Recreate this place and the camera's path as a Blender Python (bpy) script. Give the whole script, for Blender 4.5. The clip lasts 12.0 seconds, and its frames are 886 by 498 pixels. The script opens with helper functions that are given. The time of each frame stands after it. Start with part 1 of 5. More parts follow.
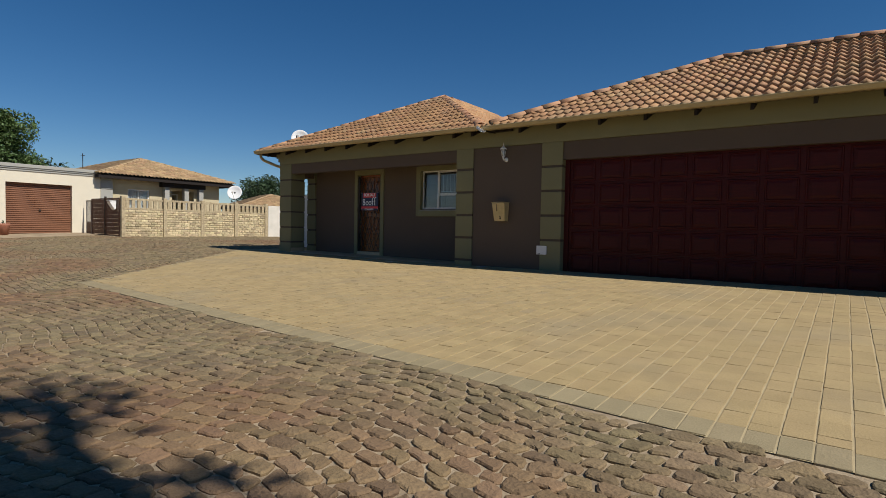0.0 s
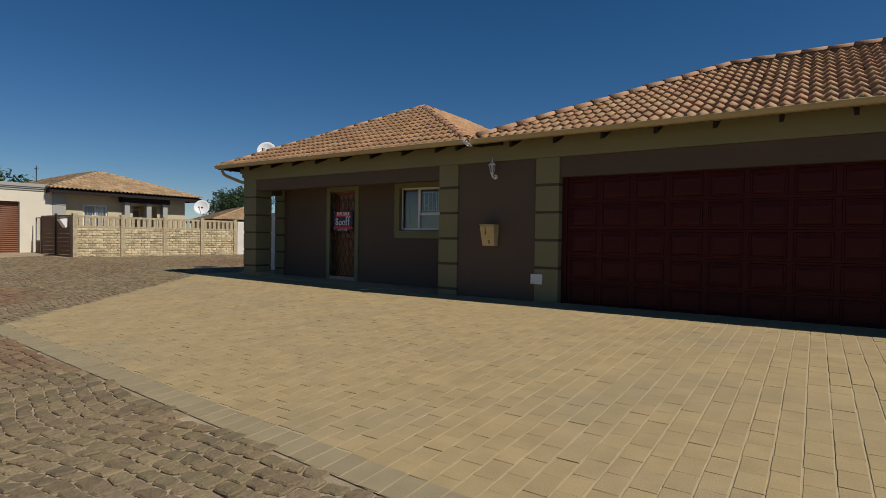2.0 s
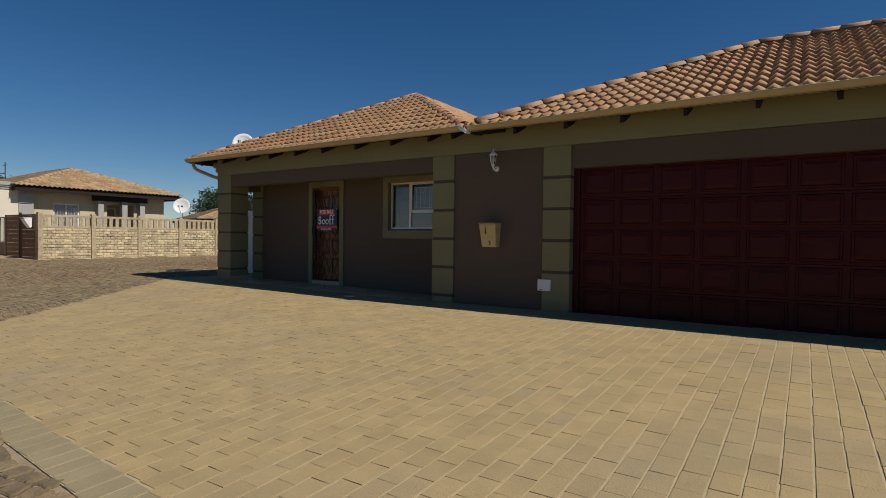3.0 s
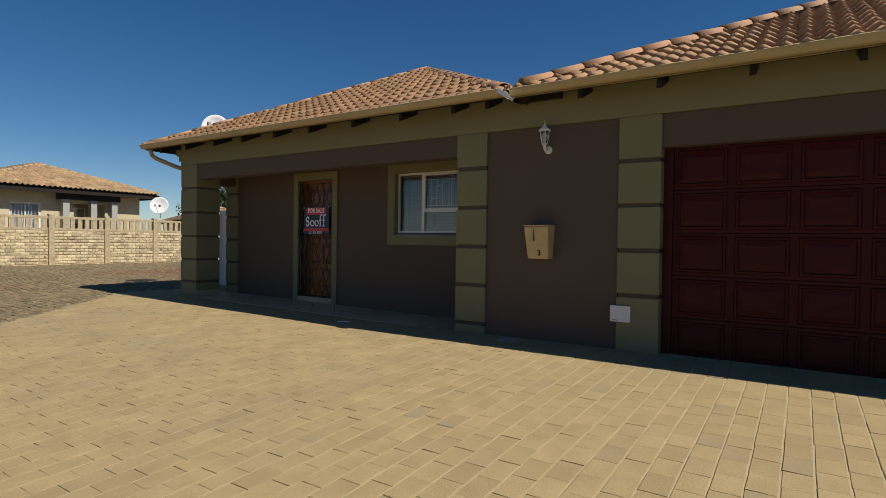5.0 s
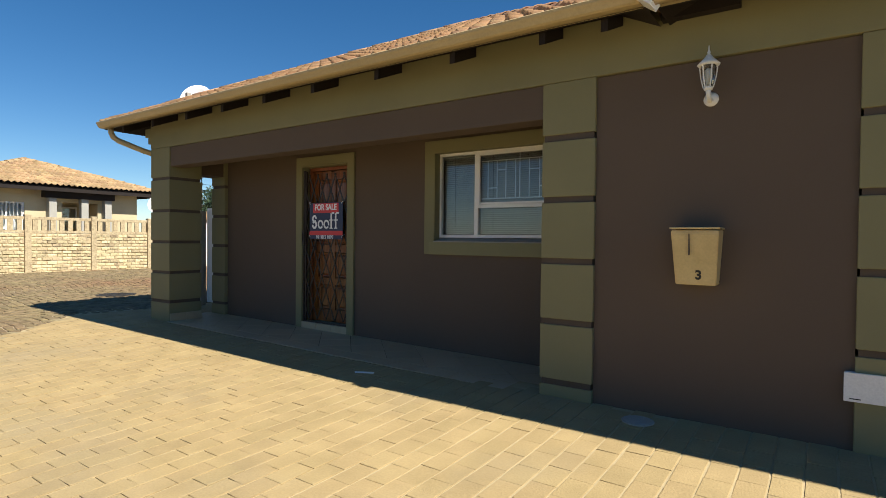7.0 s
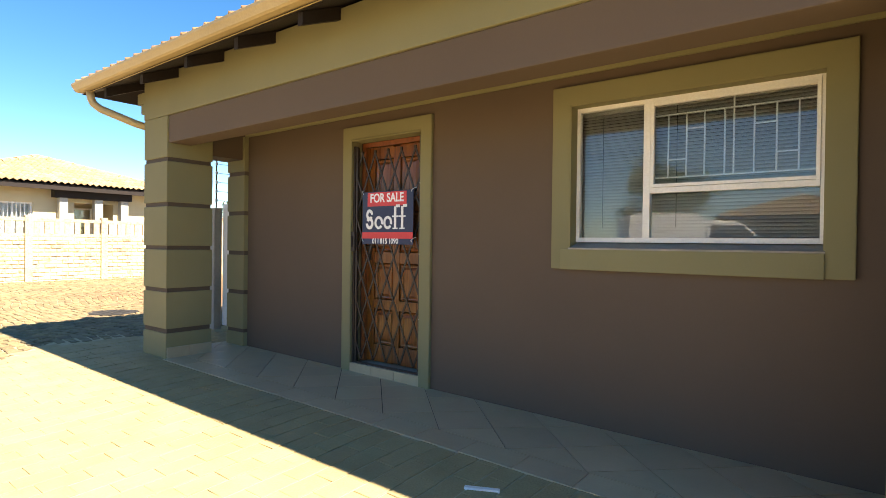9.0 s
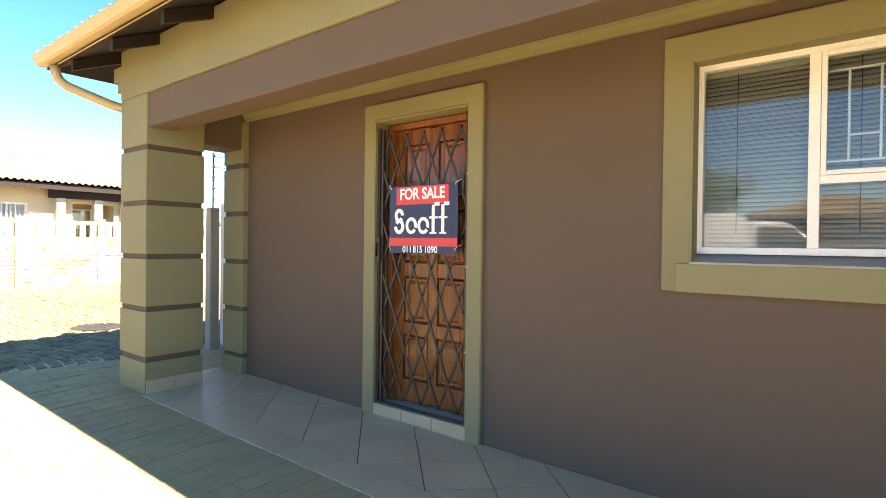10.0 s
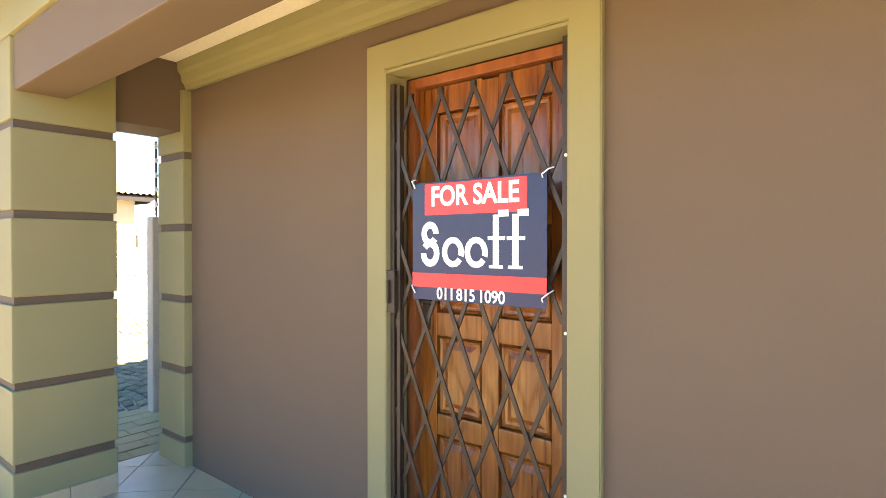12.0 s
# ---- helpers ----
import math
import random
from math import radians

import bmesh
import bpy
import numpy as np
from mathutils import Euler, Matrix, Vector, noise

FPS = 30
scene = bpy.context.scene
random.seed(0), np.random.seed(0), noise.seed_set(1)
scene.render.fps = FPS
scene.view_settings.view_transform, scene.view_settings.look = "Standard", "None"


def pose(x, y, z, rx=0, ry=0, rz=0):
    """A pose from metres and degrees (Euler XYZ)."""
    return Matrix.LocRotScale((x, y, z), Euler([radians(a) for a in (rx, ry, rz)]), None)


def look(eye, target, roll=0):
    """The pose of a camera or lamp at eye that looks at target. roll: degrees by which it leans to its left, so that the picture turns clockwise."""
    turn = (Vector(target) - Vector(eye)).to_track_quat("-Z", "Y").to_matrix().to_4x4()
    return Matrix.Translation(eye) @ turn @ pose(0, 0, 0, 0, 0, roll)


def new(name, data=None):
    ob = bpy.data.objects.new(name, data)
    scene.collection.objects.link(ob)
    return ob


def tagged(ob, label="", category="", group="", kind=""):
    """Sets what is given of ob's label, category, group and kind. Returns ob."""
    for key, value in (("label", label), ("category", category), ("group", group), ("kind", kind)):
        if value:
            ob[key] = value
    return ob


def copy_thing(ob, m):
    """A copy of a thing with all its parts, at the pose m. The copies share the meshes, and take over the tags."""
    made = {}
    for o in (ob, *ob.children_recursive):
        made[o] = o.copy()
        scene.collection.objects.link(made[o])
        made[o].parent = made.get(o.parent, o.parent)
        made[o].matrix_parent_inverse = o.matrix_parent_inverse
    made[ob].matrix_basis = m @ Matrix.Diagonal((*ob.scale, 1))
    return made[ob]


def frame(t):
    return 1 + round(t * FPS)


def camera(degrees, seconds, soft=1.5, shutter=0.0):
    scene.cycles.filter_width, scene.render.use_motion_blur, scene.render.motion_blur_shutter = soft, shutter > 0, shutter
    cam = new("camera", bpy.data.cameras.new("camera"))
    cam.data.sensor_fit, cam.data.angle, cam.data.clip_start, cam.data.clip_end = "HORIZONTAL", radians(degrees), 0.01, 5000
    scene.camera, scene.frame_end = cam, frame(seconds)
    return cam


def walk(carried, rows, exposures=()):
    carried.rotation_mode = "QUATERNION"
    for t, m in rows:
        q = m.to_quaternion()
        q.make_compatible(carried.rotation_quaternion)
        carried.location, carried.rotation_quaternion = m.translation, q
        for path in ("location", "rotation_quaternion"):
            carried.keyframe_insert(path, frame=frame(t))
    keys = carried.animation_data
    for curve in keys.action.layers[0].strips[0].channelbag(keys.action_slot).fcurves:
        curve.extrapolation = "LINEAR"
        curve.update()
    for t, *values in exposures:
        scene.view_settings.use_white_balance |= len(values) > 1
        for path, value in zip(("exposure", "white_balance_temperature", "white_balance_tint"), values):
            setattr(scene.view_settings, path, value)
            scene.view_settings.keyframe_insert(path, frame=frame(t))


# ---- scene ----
cam = camera(77.9, 12.0, soft=0.85)
PATH = [
    (0, (-1.742, 0.39, 0.722), (-2.925, 2.001, 0.648), 1.1),
    (0.5, (-1.814, 0.433, 0.898), (-2.982, 2.056, 0.866), 1.2),
    (1, (-1.986, 0.636, 1.011), (-3.137, 2.271, 0.983), 1.0),
    (1.5, (-2.262, 0.968, 1.03), (-3.402, 2.611, 0.996), 0.9),
    (2, (-2.543, 1.412, 1.012), (-3.667, 3.066, 0.975), 0.8),
    (2.5, (-2.882, 1.906, 1.019), (-3.993, 3.568, 0.98), 0.7),
    (4.5, (-4.444, 3.764, 1.077), (-5.53, 5.443, 1.042), 0.6),
    (5, (-4.913, 4.219, 1.092), (-6.006, 5.894, 1.061), 0.8),
    (5.5, (-5.377, 4.678, 1.098), (-6.481, 6.346, 1.067), 0.8),
    (6, (-5.808, 5.161, 1.12), (-6.927, 6.818, 1.089), 0.8),
    (6.5, (-6.244, 5.618, 1.157), (-7.374, 7.267, 1.122), 0.7),
    (7, (-6.707, 6.081, 1.187), (-7.851, 7.721, 1.151), 0.6),
    (9, (-8.657, 7.491, 1.182), (-9.876, 9.076, 1.163), 0.7),
    (9.5, (-9.117, 7.836, 1.196), (-10.354, 9.408, 1.182), 0.8),
    (10, (-9.547, 8.176, 1.234), (-10.793, 9.74, 1.218), 0.7),
    (10.5, (-9.927, 8.522, 1.264), (-11.177, 10.083, 1.257), 0.8),
    (11, (-10.293, 8.826, 1.295), (-11.539, 10.39, 1.288), 0.7),
    (11.5, (-10.597, 9.101, 1.312), (-11.832, 10.674, 1.323), 0.6),
    (12, (-10.806, 9.321, 1.394), (-12.044, 10.892, 1.376), 0.0),
]
EXPOSURES = [(0, 0.07, 6350, 11), (0.5, -0.1, 6360, 11), (2, -0.2, 6400, 12), (4.5, 0.05, 6500, 12), (5.5, 0.2, 6550, 11), (6.5, 0.6, 6600, 9), (7.2, 1.0, 6700, 9), (8.8, 2.1, 7400, 11), (9.5, 2.7, 7700, 13), (10.5, 3.35, 7600, 13), (12, 3.86, 7600, 13)]
walk(cam, [(t, look(eye, target, roll)) for t, eye, target, roll in PATH], EXPOSURES)

# ---- light ----
SUN_FROM = Vector((2.2, 0.11, 2.7)).normalized()
world = bpy.data.worlds.new("sky")
scene.world = world
world.use_nodes = True
wn = world.node_tree
sky = wn.nodes.new("ShaderNodeTexSky")
sky.sky_type, sky.sun_disc = "NISHITA", False
sky.sun_elevation = math.asin(SUN_FROM.z)
sky.sun_rotation = math.atan2(SUN_FROM.x, SUN_FROM.y)
sky.altitude, sky.air_density, sky.dust_density, sky.ozone_density = 1600, 1.0, 0.1, 3.0
rich = wn.nodes.new("ShaderNodeHueSaturation")
rich.inputs["Saturation"].default_value, rich.inputs["Hue"].default_value = 1.3, 0.5
wn.links.new(sky.outputs["Color"], rich.inputs["Color"])
wn.links.new(rich.outputs["Color"], wn.nodes["Background"].inputs["Color"])
wn.nodes["Background"].inputs["Strength"].default_value = 0.065
sun = new("sun", bpy.data.lights.new("sun", "SUN"))
sun.data.energy, sun.data.angle, sun.data.color = 4.9, radians(0.53), (1.0, 0.955, 0.88)
sun.matrix_world = look(SUN_FROM * 60, (0, 0, 0))


# ---- materials ----
def material(name, a, b, rough=0.7, scale=6.0, fine=90.0, bump=0.15, metal=0.0, stain=None, stain_scale=0.7,
             stretch=(1, 1, 1), pieces=0.0, coat=0.0, spec=0.4, stain_amount=0.6, grain_depth=0.14, place=None):
    """Two tones mixed by broad and fine noise, an optional stain tone, tone shifts from piece to piece, and fine relief."""
    m = bpy.data.materials.new(name)
    m.use_nodes = True
    t = m.node_tree
    n, l = t.nodes, t.links
    p = n["Principled BSDF"]
    geo = n.new("ShaderNodeTexCoord")
    mp = n.new("ShaderNodeMapping")
    mp.inputs["Scale"].default_value = stretch
    l.new(geo.outputs["Object"], mp.inputs["Vector"])
    info = n.new("ShaderNodeObjectInfo")
    shift = n.new("ShaderNodeVectorMath")
    shift.operation = "ADD"
    l.new(mp.outputs["Vector"], shift.inputs[0])
    lift = n.new("ShaderNodeVectorMath")
    lift.operation = "SCALE"
    lift.inputs[0].default_value = (7.3, 3.1, 5.7)
    l.new(info.outputs["Random"], lift.inputs["Scale"])
    l.new(lift.outputs["Vector"], shift.inputs[1])

    def noisy(sc, detail):
        x = n.new("ShaderNodeTexNoise")
        x.inputs["Scale"].default_value, x.inputs["Detail"].default_value = sc, detail
        l.new(shift.outputs["Vector"], x.inputs["Vector"])
        return x.outputs["Fac"]

    def ramp(fac, lo, hi):
        r = n.new("ShaderNodeMapRange")
        r.inputs["From Min"].default_value, r.inputs["From Max"].default_value = lo, hi
        l.new(fac, r.inputs["Value"])
        return r.outputs["Result"]

    def mix(fac, c, d, mode="MIX"):
        x = n.new("ShaderNodeMix")
        x.data_type, x.blend_type = "RGBA", mode
        if hasattr(fac, "is_linked"):
            l.new(fac, x.inputs["Factor"])
        else:
            x.inputs["Factor"].default_value = fac
        for sock, v in ((x.inputs[6], c), (x.inputs[7], d)):
            if hasattr(v, "is_linked"):
                l.new(v, sock)
            else:
                sock.default_value = (*v, 1)
        return x.outputs[2]

    broad, grain = noisy(scale, 4), noisy(fine, 3)
    col = mix(ramp(broad, 0.3, 0.7), a, b)
    if stain:
        f = ramp(noisy(stain_scale, 5), 0.5, 0.75)
        k = n.new("ShaderNodeMath")
        k.operation = "MULTIPLY"
        k.inputs[1].default_value = stain_amount
        l.new(f, k.inputs[0])
        col = mix(k.outputs[0], col, stain)
    if place:
        where = n.new("ShaderNodeNewGeometry")
        patch = n.new("ShaderNodeTexNoise")
        patch.inputs["Scale"].default_value, patch.inputs["Detail"].default_value = place[1], 3
        l.new(where.outputs["Position"], patch.inputs["Vector"])
        col = mix(ramp(patch.outputs["Fac"], 0.46, 0.62), col, place[0])
    if pieces:
        isl = n.new("ShaderNodeNewGeometry")
        s = n.new("ShaderNodeMath")
        s.operation = "ADD"
        l.new(isl.outputs["Random Per Island"], s.inputs[0])
        l.new(info.outputs["Random"], s.inputs[1])
        fr = n.new("ShaderNodeMath")
        fr.operation = "FRACT"
        l.new(s.outputs[0], fr.inputs[0])
        v = n.new("ShaderNodeMapRange")
        v.inputs["To Min"].default_value, v.inputs["To Max"].default_value = 1 - pieces, 1 + pieces * 0.8
        l.new(fr.outputs[0], v.inputs["Value"])
        h = n.new("ShaderNodeHueSaturation")
        l.new(col, h.inputs["Color"])
        l.new(v.outputs["Result"], h.inputs["Value"])
        hu = n.new("ShaderNodeMath")
        hu.operation = "MULTIPLY_ADD"
        hu.inputs[1].default_value, hu.inputs[2].default_value = pieces * 0.07, 0.5 - pieces * 0.03
        fr2 = n.new("ShaderNodeMath")
        fr2.operation = "FRACT"
        m7 = n.new("ShaderNodeMath")
        m7.operation = "MULTIPLY"
        m7.inputs[1].default_value = 7.77
        l.new(fr.outputs[0], m7.inputs[0])
        l.new(m7.outputs[0], fr2.inputs[0])
        l.new(fr2.outputs[0], hu.inputs[0])
        l.new(hu.outputs[0], h.inputs["Hue"])
        col = h.outputs["Color"]
    g = n.new("ShaderNodeMapRange")
    g.inputs["To Min"].default_value, g.inputs["To Max"].default_value = 1 - grain_depth, 1 + grain_depth
    l.new(grain, g.inputs["Value"])
    comb = n.new("ShaderNodeVectorMath")
    comb.operation = "SCALE"
    l.new(col, comb.inputs[0])
    l.new(g.outputs["Result"], comb.inputs["Scale"])
    l.new(comb.outputs["Vector"], p.inputs["Base Color"])
    rr = n.new("ShaderNodeMapRange")
    rr.inputs["To Min"].default_value, rr.inputs["To Max"].default_value = max(0.02, rough - 0.08), min(1, rough + 0.08)
    l.new(broad, rr.inputs["Value"])
    l.new(rr.outputs["Result"], p.inputs["Roughness"])
    p.inputs["Metallic"].default_value = metal
    p.inputs["Specular IOR Level"].default_value = spec
    p.inputs["Coat Weight"].default_value = coat
    if bump:
        bp = n.new("ShaderNodeBump")
        bp.inputs["Strength"].default_value, bp.inputs["Distance"].default_value = bump, 0.01
        l.new(grain, bp.inputs["Height"])
        l.new(bp.outputs["Normal"], p.inputs["Normal"])
    return m


OLIVE = material("olive_plaster", (0.208, 0.190, 0.096), (0.234, 0.213, 0.109), 0.85, 1.5, 140, 0.05, grain_depth=0.035, stain=(0.162, 0.149, 0.081), stain_amount=0.3)
BROWN = material("brown_plaster", (0.104, 0.0735, 0.0515), (0.119, 0.085, 0.059), 0.85, 1.2, 140, 0.05, grain_depth=0.035, stain=(0.097, 0.071, 0.055), stain_amount=0.35)
BAND = material("band_plaster", (0.082, 0.060, 0.042), (0.098, 0.072, 0.050), 0.85, 3, 140, 0.1)
WHITE_CEIL = material("ceiling_paint", (0.72, 0.68, 0.6), (0.78, 0.74, 0.66), 0.8, 2, 80, 0.05)
TILE = material("roof_tile_concrete", (0.335, 0.170, 0.076), (0.44, 0.248, 0.116), 0.75, 3, 70, 0.35, stain=(0.37, 0.28, 0.17), stain_scale=2.2, pieces=0.17, stain_amount=0.5)
CAP = material("ridge_cap_concrete", (0.35, 0.165, 0.082), (0.45, 0.255, 0.14), 0.8, 4, 60, 0.4, stain=(0.33, 0.25, 0.155), stain_scale=3, pieces=0.14)
MORTAR = material("mortar", (0.288, 0.216, 0.144), (0.360, 0.280, 0.192), 0.95, 9, 60, 0.6)
TIMBER = material("rafter_timber", (0.010, 0.006, 0.0045), (0.017, 0.010, 0.0065), 0.8, 6, 60, 0.2)
GUTTER = material("gutter_paint", (0.425, 0.323, 0.162), (0.476, 0.365, 0.187), 0.5, 3, 60, 0.05, stain=(0.323, 0.255, 0.145), stain_amount=0.4)
PAVER = material("yellow_paver", (0.308, 0.226, 0.106), (0.370, 0.272, 0.130), 0.88, 4, 90, 0.45, stain=(0.262, 0.212, 0.128), stain_scale=0.9, pieces=0.05, grain_depth=0.2)
EDGE = material("grey_paver", (0.248, 0.198, 0.108), (0.286, 0.230, 0.128), 0.88, 5, 90, 0.45, pieces=0.06, grain_depth=0.2)
SAND = material("joint_sand", (0.355, 0.280, 0.155), (0.42, 0.335, 0.192), 0.95, 12, 150, 0.4)
EARTH = material("dusty_joint_earth", (0.25, 0.185, 0.112), (0.38, 0.295, 0.190), 0.95, 3, 60, 0.8, stain=(0.13, 0.098, 0.066), stain_scale=1.6, grain_depth=0.3)
SETT = material("street_sett", (0.166, 0.121, 0.062), (0.228, 0.170, 0.089), 0.9, 14, 55, 1.0, stain=(0.125, 0.098, 0.064), stain_scale=2.2, pieces=0.26, grain_depth=0.3, place=((0.188, 0.113, 0.058), 0.33))
FLOOR_TILE = material("porch_tile", (0.44, 0.325, 0.195), (0.50, 0.38, 0.235), 0.38, 4, 70, 0.03, pieces=0.07, spec=0.45, grain_depth=0.06, stain=(0.32, 0.26, 0.175), stain_scale=1.5, stain_amount=0.5)
GROUT = material("grout", (0.045, 0.038, 0.03), (0.07, 0.058, 0.045), 0.9, 12, 90, 0.2)
GARAGE = material("garage_timber", (0.045, 0.005, 0.004), (0.07, 0.008, 0.006), 0.5, 5, 60, 0.12, stretch=(1, 1, 9), spec=0.2)
PINE = material("varnished_door", (0.125, 0.033, 0.007), (0.32, 0.112, 0.018), 0.3, 5, 60, 0.1, stretch=(11, 11, 0.9), stain=(0.15, 0.033, 0.009), stain_scale=1.1, coat=0.3, stain_amount=0.85)
PINE_DARK = material("varnished_frame", (0.20, 0.06, 0.02), (0.28, 0.09, 0.03), 0.35, 4, 40, 0.1, stretch=(6, 6, 1))
GATE_METAL = material("brown_gate_steel", (0.030, 0.020, 0.016), (0.042, 0.028, 0.021), 0.45, 8, 80, 0.05, metal=0.2)
WHITE_METAL = material("white_steel", (0.76, 0.745, 0.70), (0.82, 0.80, 0.75), 0.4, 5, 80, 0.03)
WHITE_PAINT = material("white_paint", (0.76, 0.74, 0.7), (0.82, 0.8, 0.76), 0.45, 3, 80, 0.03)
SLAT = material("blind_slat", (0.40, 0.375, 0.325), (0.46, 0.43, 0.375), 0.5, 3, 60, 0.0)
CREAM = material("mailbox_enamel", (0.56, 0.42, 0.19), (0.62, 0.47, 0.22), 0.45, 5, 70, 0.08, stain=(0.42, 0.29, 0.12), stain_scale=6, stain_amount=0.5)
NAVY = material("sign_navy", (0.012, 0.018, 0.06), (0.016, 0.024, 0.075), 0.4, 3, 60, 0.0)
RED = material("sign_red", (0.62, 0.035, 0.04), (0.68, 0.05, 0.05), 0.4, 3, 60, 0.0)
SIGN_WHITE = material("sign_white", (0.8, 0.8, 0.8), (0.84, 0.84, 0.84), 0.4, 3, 60, 0.0)
BLACK = material("black_paint", (0.015, 0.015, 0.015), (0.02, 0.02, 0.02), 0.5, 5, 60, 0.0)
IRON = material("cast_iron", (0.018, 0.016, 0.014), (0.03, 0.026, 0.022), 0.85, 9, 60, 0.4)
GREY_CONCRETE = material("grey_concrete", (0.30, 0.28, 0.24), (0.37, 0.34, 0.29), 0.9, 4, 50, 0.4, stain=(0.2, 0.19, 0.16))
PRECAST = material("precast_brick_wall", (0.46, 0.37, 0.215), (0.62, 0.51, 0.315), 0.92, 9, 28, 1.2, stain=(0.13, 0.08, 0.042), stain_scale=11, pieces=0.3, grain_depth=0.25, stain_amount=0.8)
PRECAST_DARK = material("precast_panel", (0.38, 0.30, 0.18), (0.50, 0.405, 0.25), 0.92, 9, 28, 1.2, stain=(0.17, 0.115, 0.065), stain_scale=16, grain_depth=0.25, stain_amount=0.7)
CREAM_PAINT = material("aged_white_paint", (0.60, 0.56, 0.47), (0.68, 0.63, 0.54), 0.8, 3, 60, 0.1)
N_CAP = material("neighbour_ridge_cap", (0.31, 0.20, 0.10), (0.41, 0.285, 0.155), 0.8, 4, 60, 0.4, stain=(0.30, 0.23, 0.14), stain_scale=3, pieces=0.14)
CREAM_WALL = material("cream_plaster", (0.66, 0.59, 0.45), (0.71, 0.64, 0.49), 0.85, 2, 70, 0.1, grain_depth=0.04)
N_WALL = material("neighbour_plaster", (0.50, 0.42, 0.26), (0.56, 0.475, 0.30), 0.85, 2, 70, 0.1, grain_depth=0.05)
N_GREY = material("grey_trim_plaster", (0.336, 0.328, 0.288), (0.384, 0.368, 0.320), 0.85, 2, 70, 0.1)
N_TILE = material("neighbour_roof_tile", (0.27, 0.17, 0.085), (0.39, 0.265, 0.14), 0.8, 4, 60, 0.3, stain=(0.20, 0.12, 0.065), stain_scale=1.5, pieces=0.22)
ROLLER = material("roller_door_steel", (0.185, 0.082, 0.042), (0.22, 0.10, 0.052), 0.5, 3, 60, 0.05)
GATE_BROWN = material("yard_gate_steel", (0.10, 0.05, 0.032), (0.13, 0.065, 0.04), 0.6, 3, 60, 0.05)
BARK = material("bark", (0.11, 0.075, 0.05), (0.17, 0.12, 0.08), 0.95, 8, 40, 0.8, stretch=(1, 1, 0.3))
LEAF = material("leaf", (0.045, 0.085, 0.02), (0.085, 0.13, 0.032), 0.55, 0.8, 20, 0.0, pieces=0.35)
LEAF_DARK = material("dark_leaf", (0.025, 0.05, 0.018), (0.045, 0.075, 0.025), 0.6, 0.8, 20, 0.0, pieces=0.3)
RUBBER = material("tyre_rubber", (0.02, 0.02, 0.02), (0.03, 0.03, 0.03), 0.8, 9, 60, 0.2)
TERRACOTTA = material("plant_pot_clay", (0.30, 0.12, 0.07), (0.36, 0.15, 0.09), 0.8, 5, 60, 0.2)


def glass_material(name, tint=(0.9, 0.95, 0.95)):
    m = bpy.data.materials.new(name)
    m.use_nodes = True
    p = m.node_tree.nodes["Principled BSDF"]
    p.inputs["Base Color"].default_value = (*tint, 1)
    p.inputs["Roughness"].default_value = 0.01
    p.inputs["IOR"].default_value = 1.52
    p.inputs["Transmission Weight"].default_value = 1.0
    return m


GLASS = glass_material("window_glass")


# ---- building helpers ----
def part(name, bm, mat, parent=None, label="", smooth=False, at=None):
    """Links a bmesh as one mesh object, under a thing or a part if one is given."""
    me = bpy.data.meshes.new(name)
    bmesh.ops.recalc_face_normals(bm, faces=bm.faces)
    bm.to_mesh(me)
    bm.free()
    me.materials.append(mat)
    if smooth:
        me.shade_smooth()
    ob = new(name, me)
    if parent:
        ob.parent = parent
    if at:
        ob.matrix_basis = at
    if label:
        ob["label"] = label
    return ob


def thing(name, label, category, group="", kind="", at=(0, 0, 0)):
    ob = new(name)
    ob.empty_display_size = 0.1
    ob.location = at
    return tagged(ob, label, category, group, kind)


def mesh_part(name, verts, faces, mat, parent=None, smooth=False):
    me = bpy.data.meshes.new(name)
    me.from_pydata(verts, [], faces)
    me.materials.append(mat)
    if smooth:
        me.shade_smooth()
    ob = new(name, me)
    if parent:
        ob.parent = parent
    return ob


def add_box(bm, x0, x1, y0, y1, z0, z1, bevel=0.0):
    vs = bmesh.ops.create_cube(bm, size=1)["verts"]
    for v in vs:
        v.co = Vector(((x0 + x1) / 2 + v.co.x * (x1 - x0), (y0 + y1) / 2 + v.co.y * (y1 - y0), (z0 + z1) / 2 + v.co.z * (z1 - z0)))
    if bevel:
        es = list({e for v in vs for e in v.link_edges})
        bmesh.ops.bevel(bm, geom=es, offset=bevel, segments=2, affect="EDGES", profile=0.6)
    return vs


def box(x0, x1, y0, y1, z0, z1, bevel=0.0):
    bm = bmesh.new()
    add_box(bm, x0, x1, y0, y1, z0, z1, bevel)
    return bm


def boxes(*rows, bevel=0.0):
    bm = bmesh.new()
    for r in rows:
        add_box(bm, *r, bevel=bevel)
    return bm


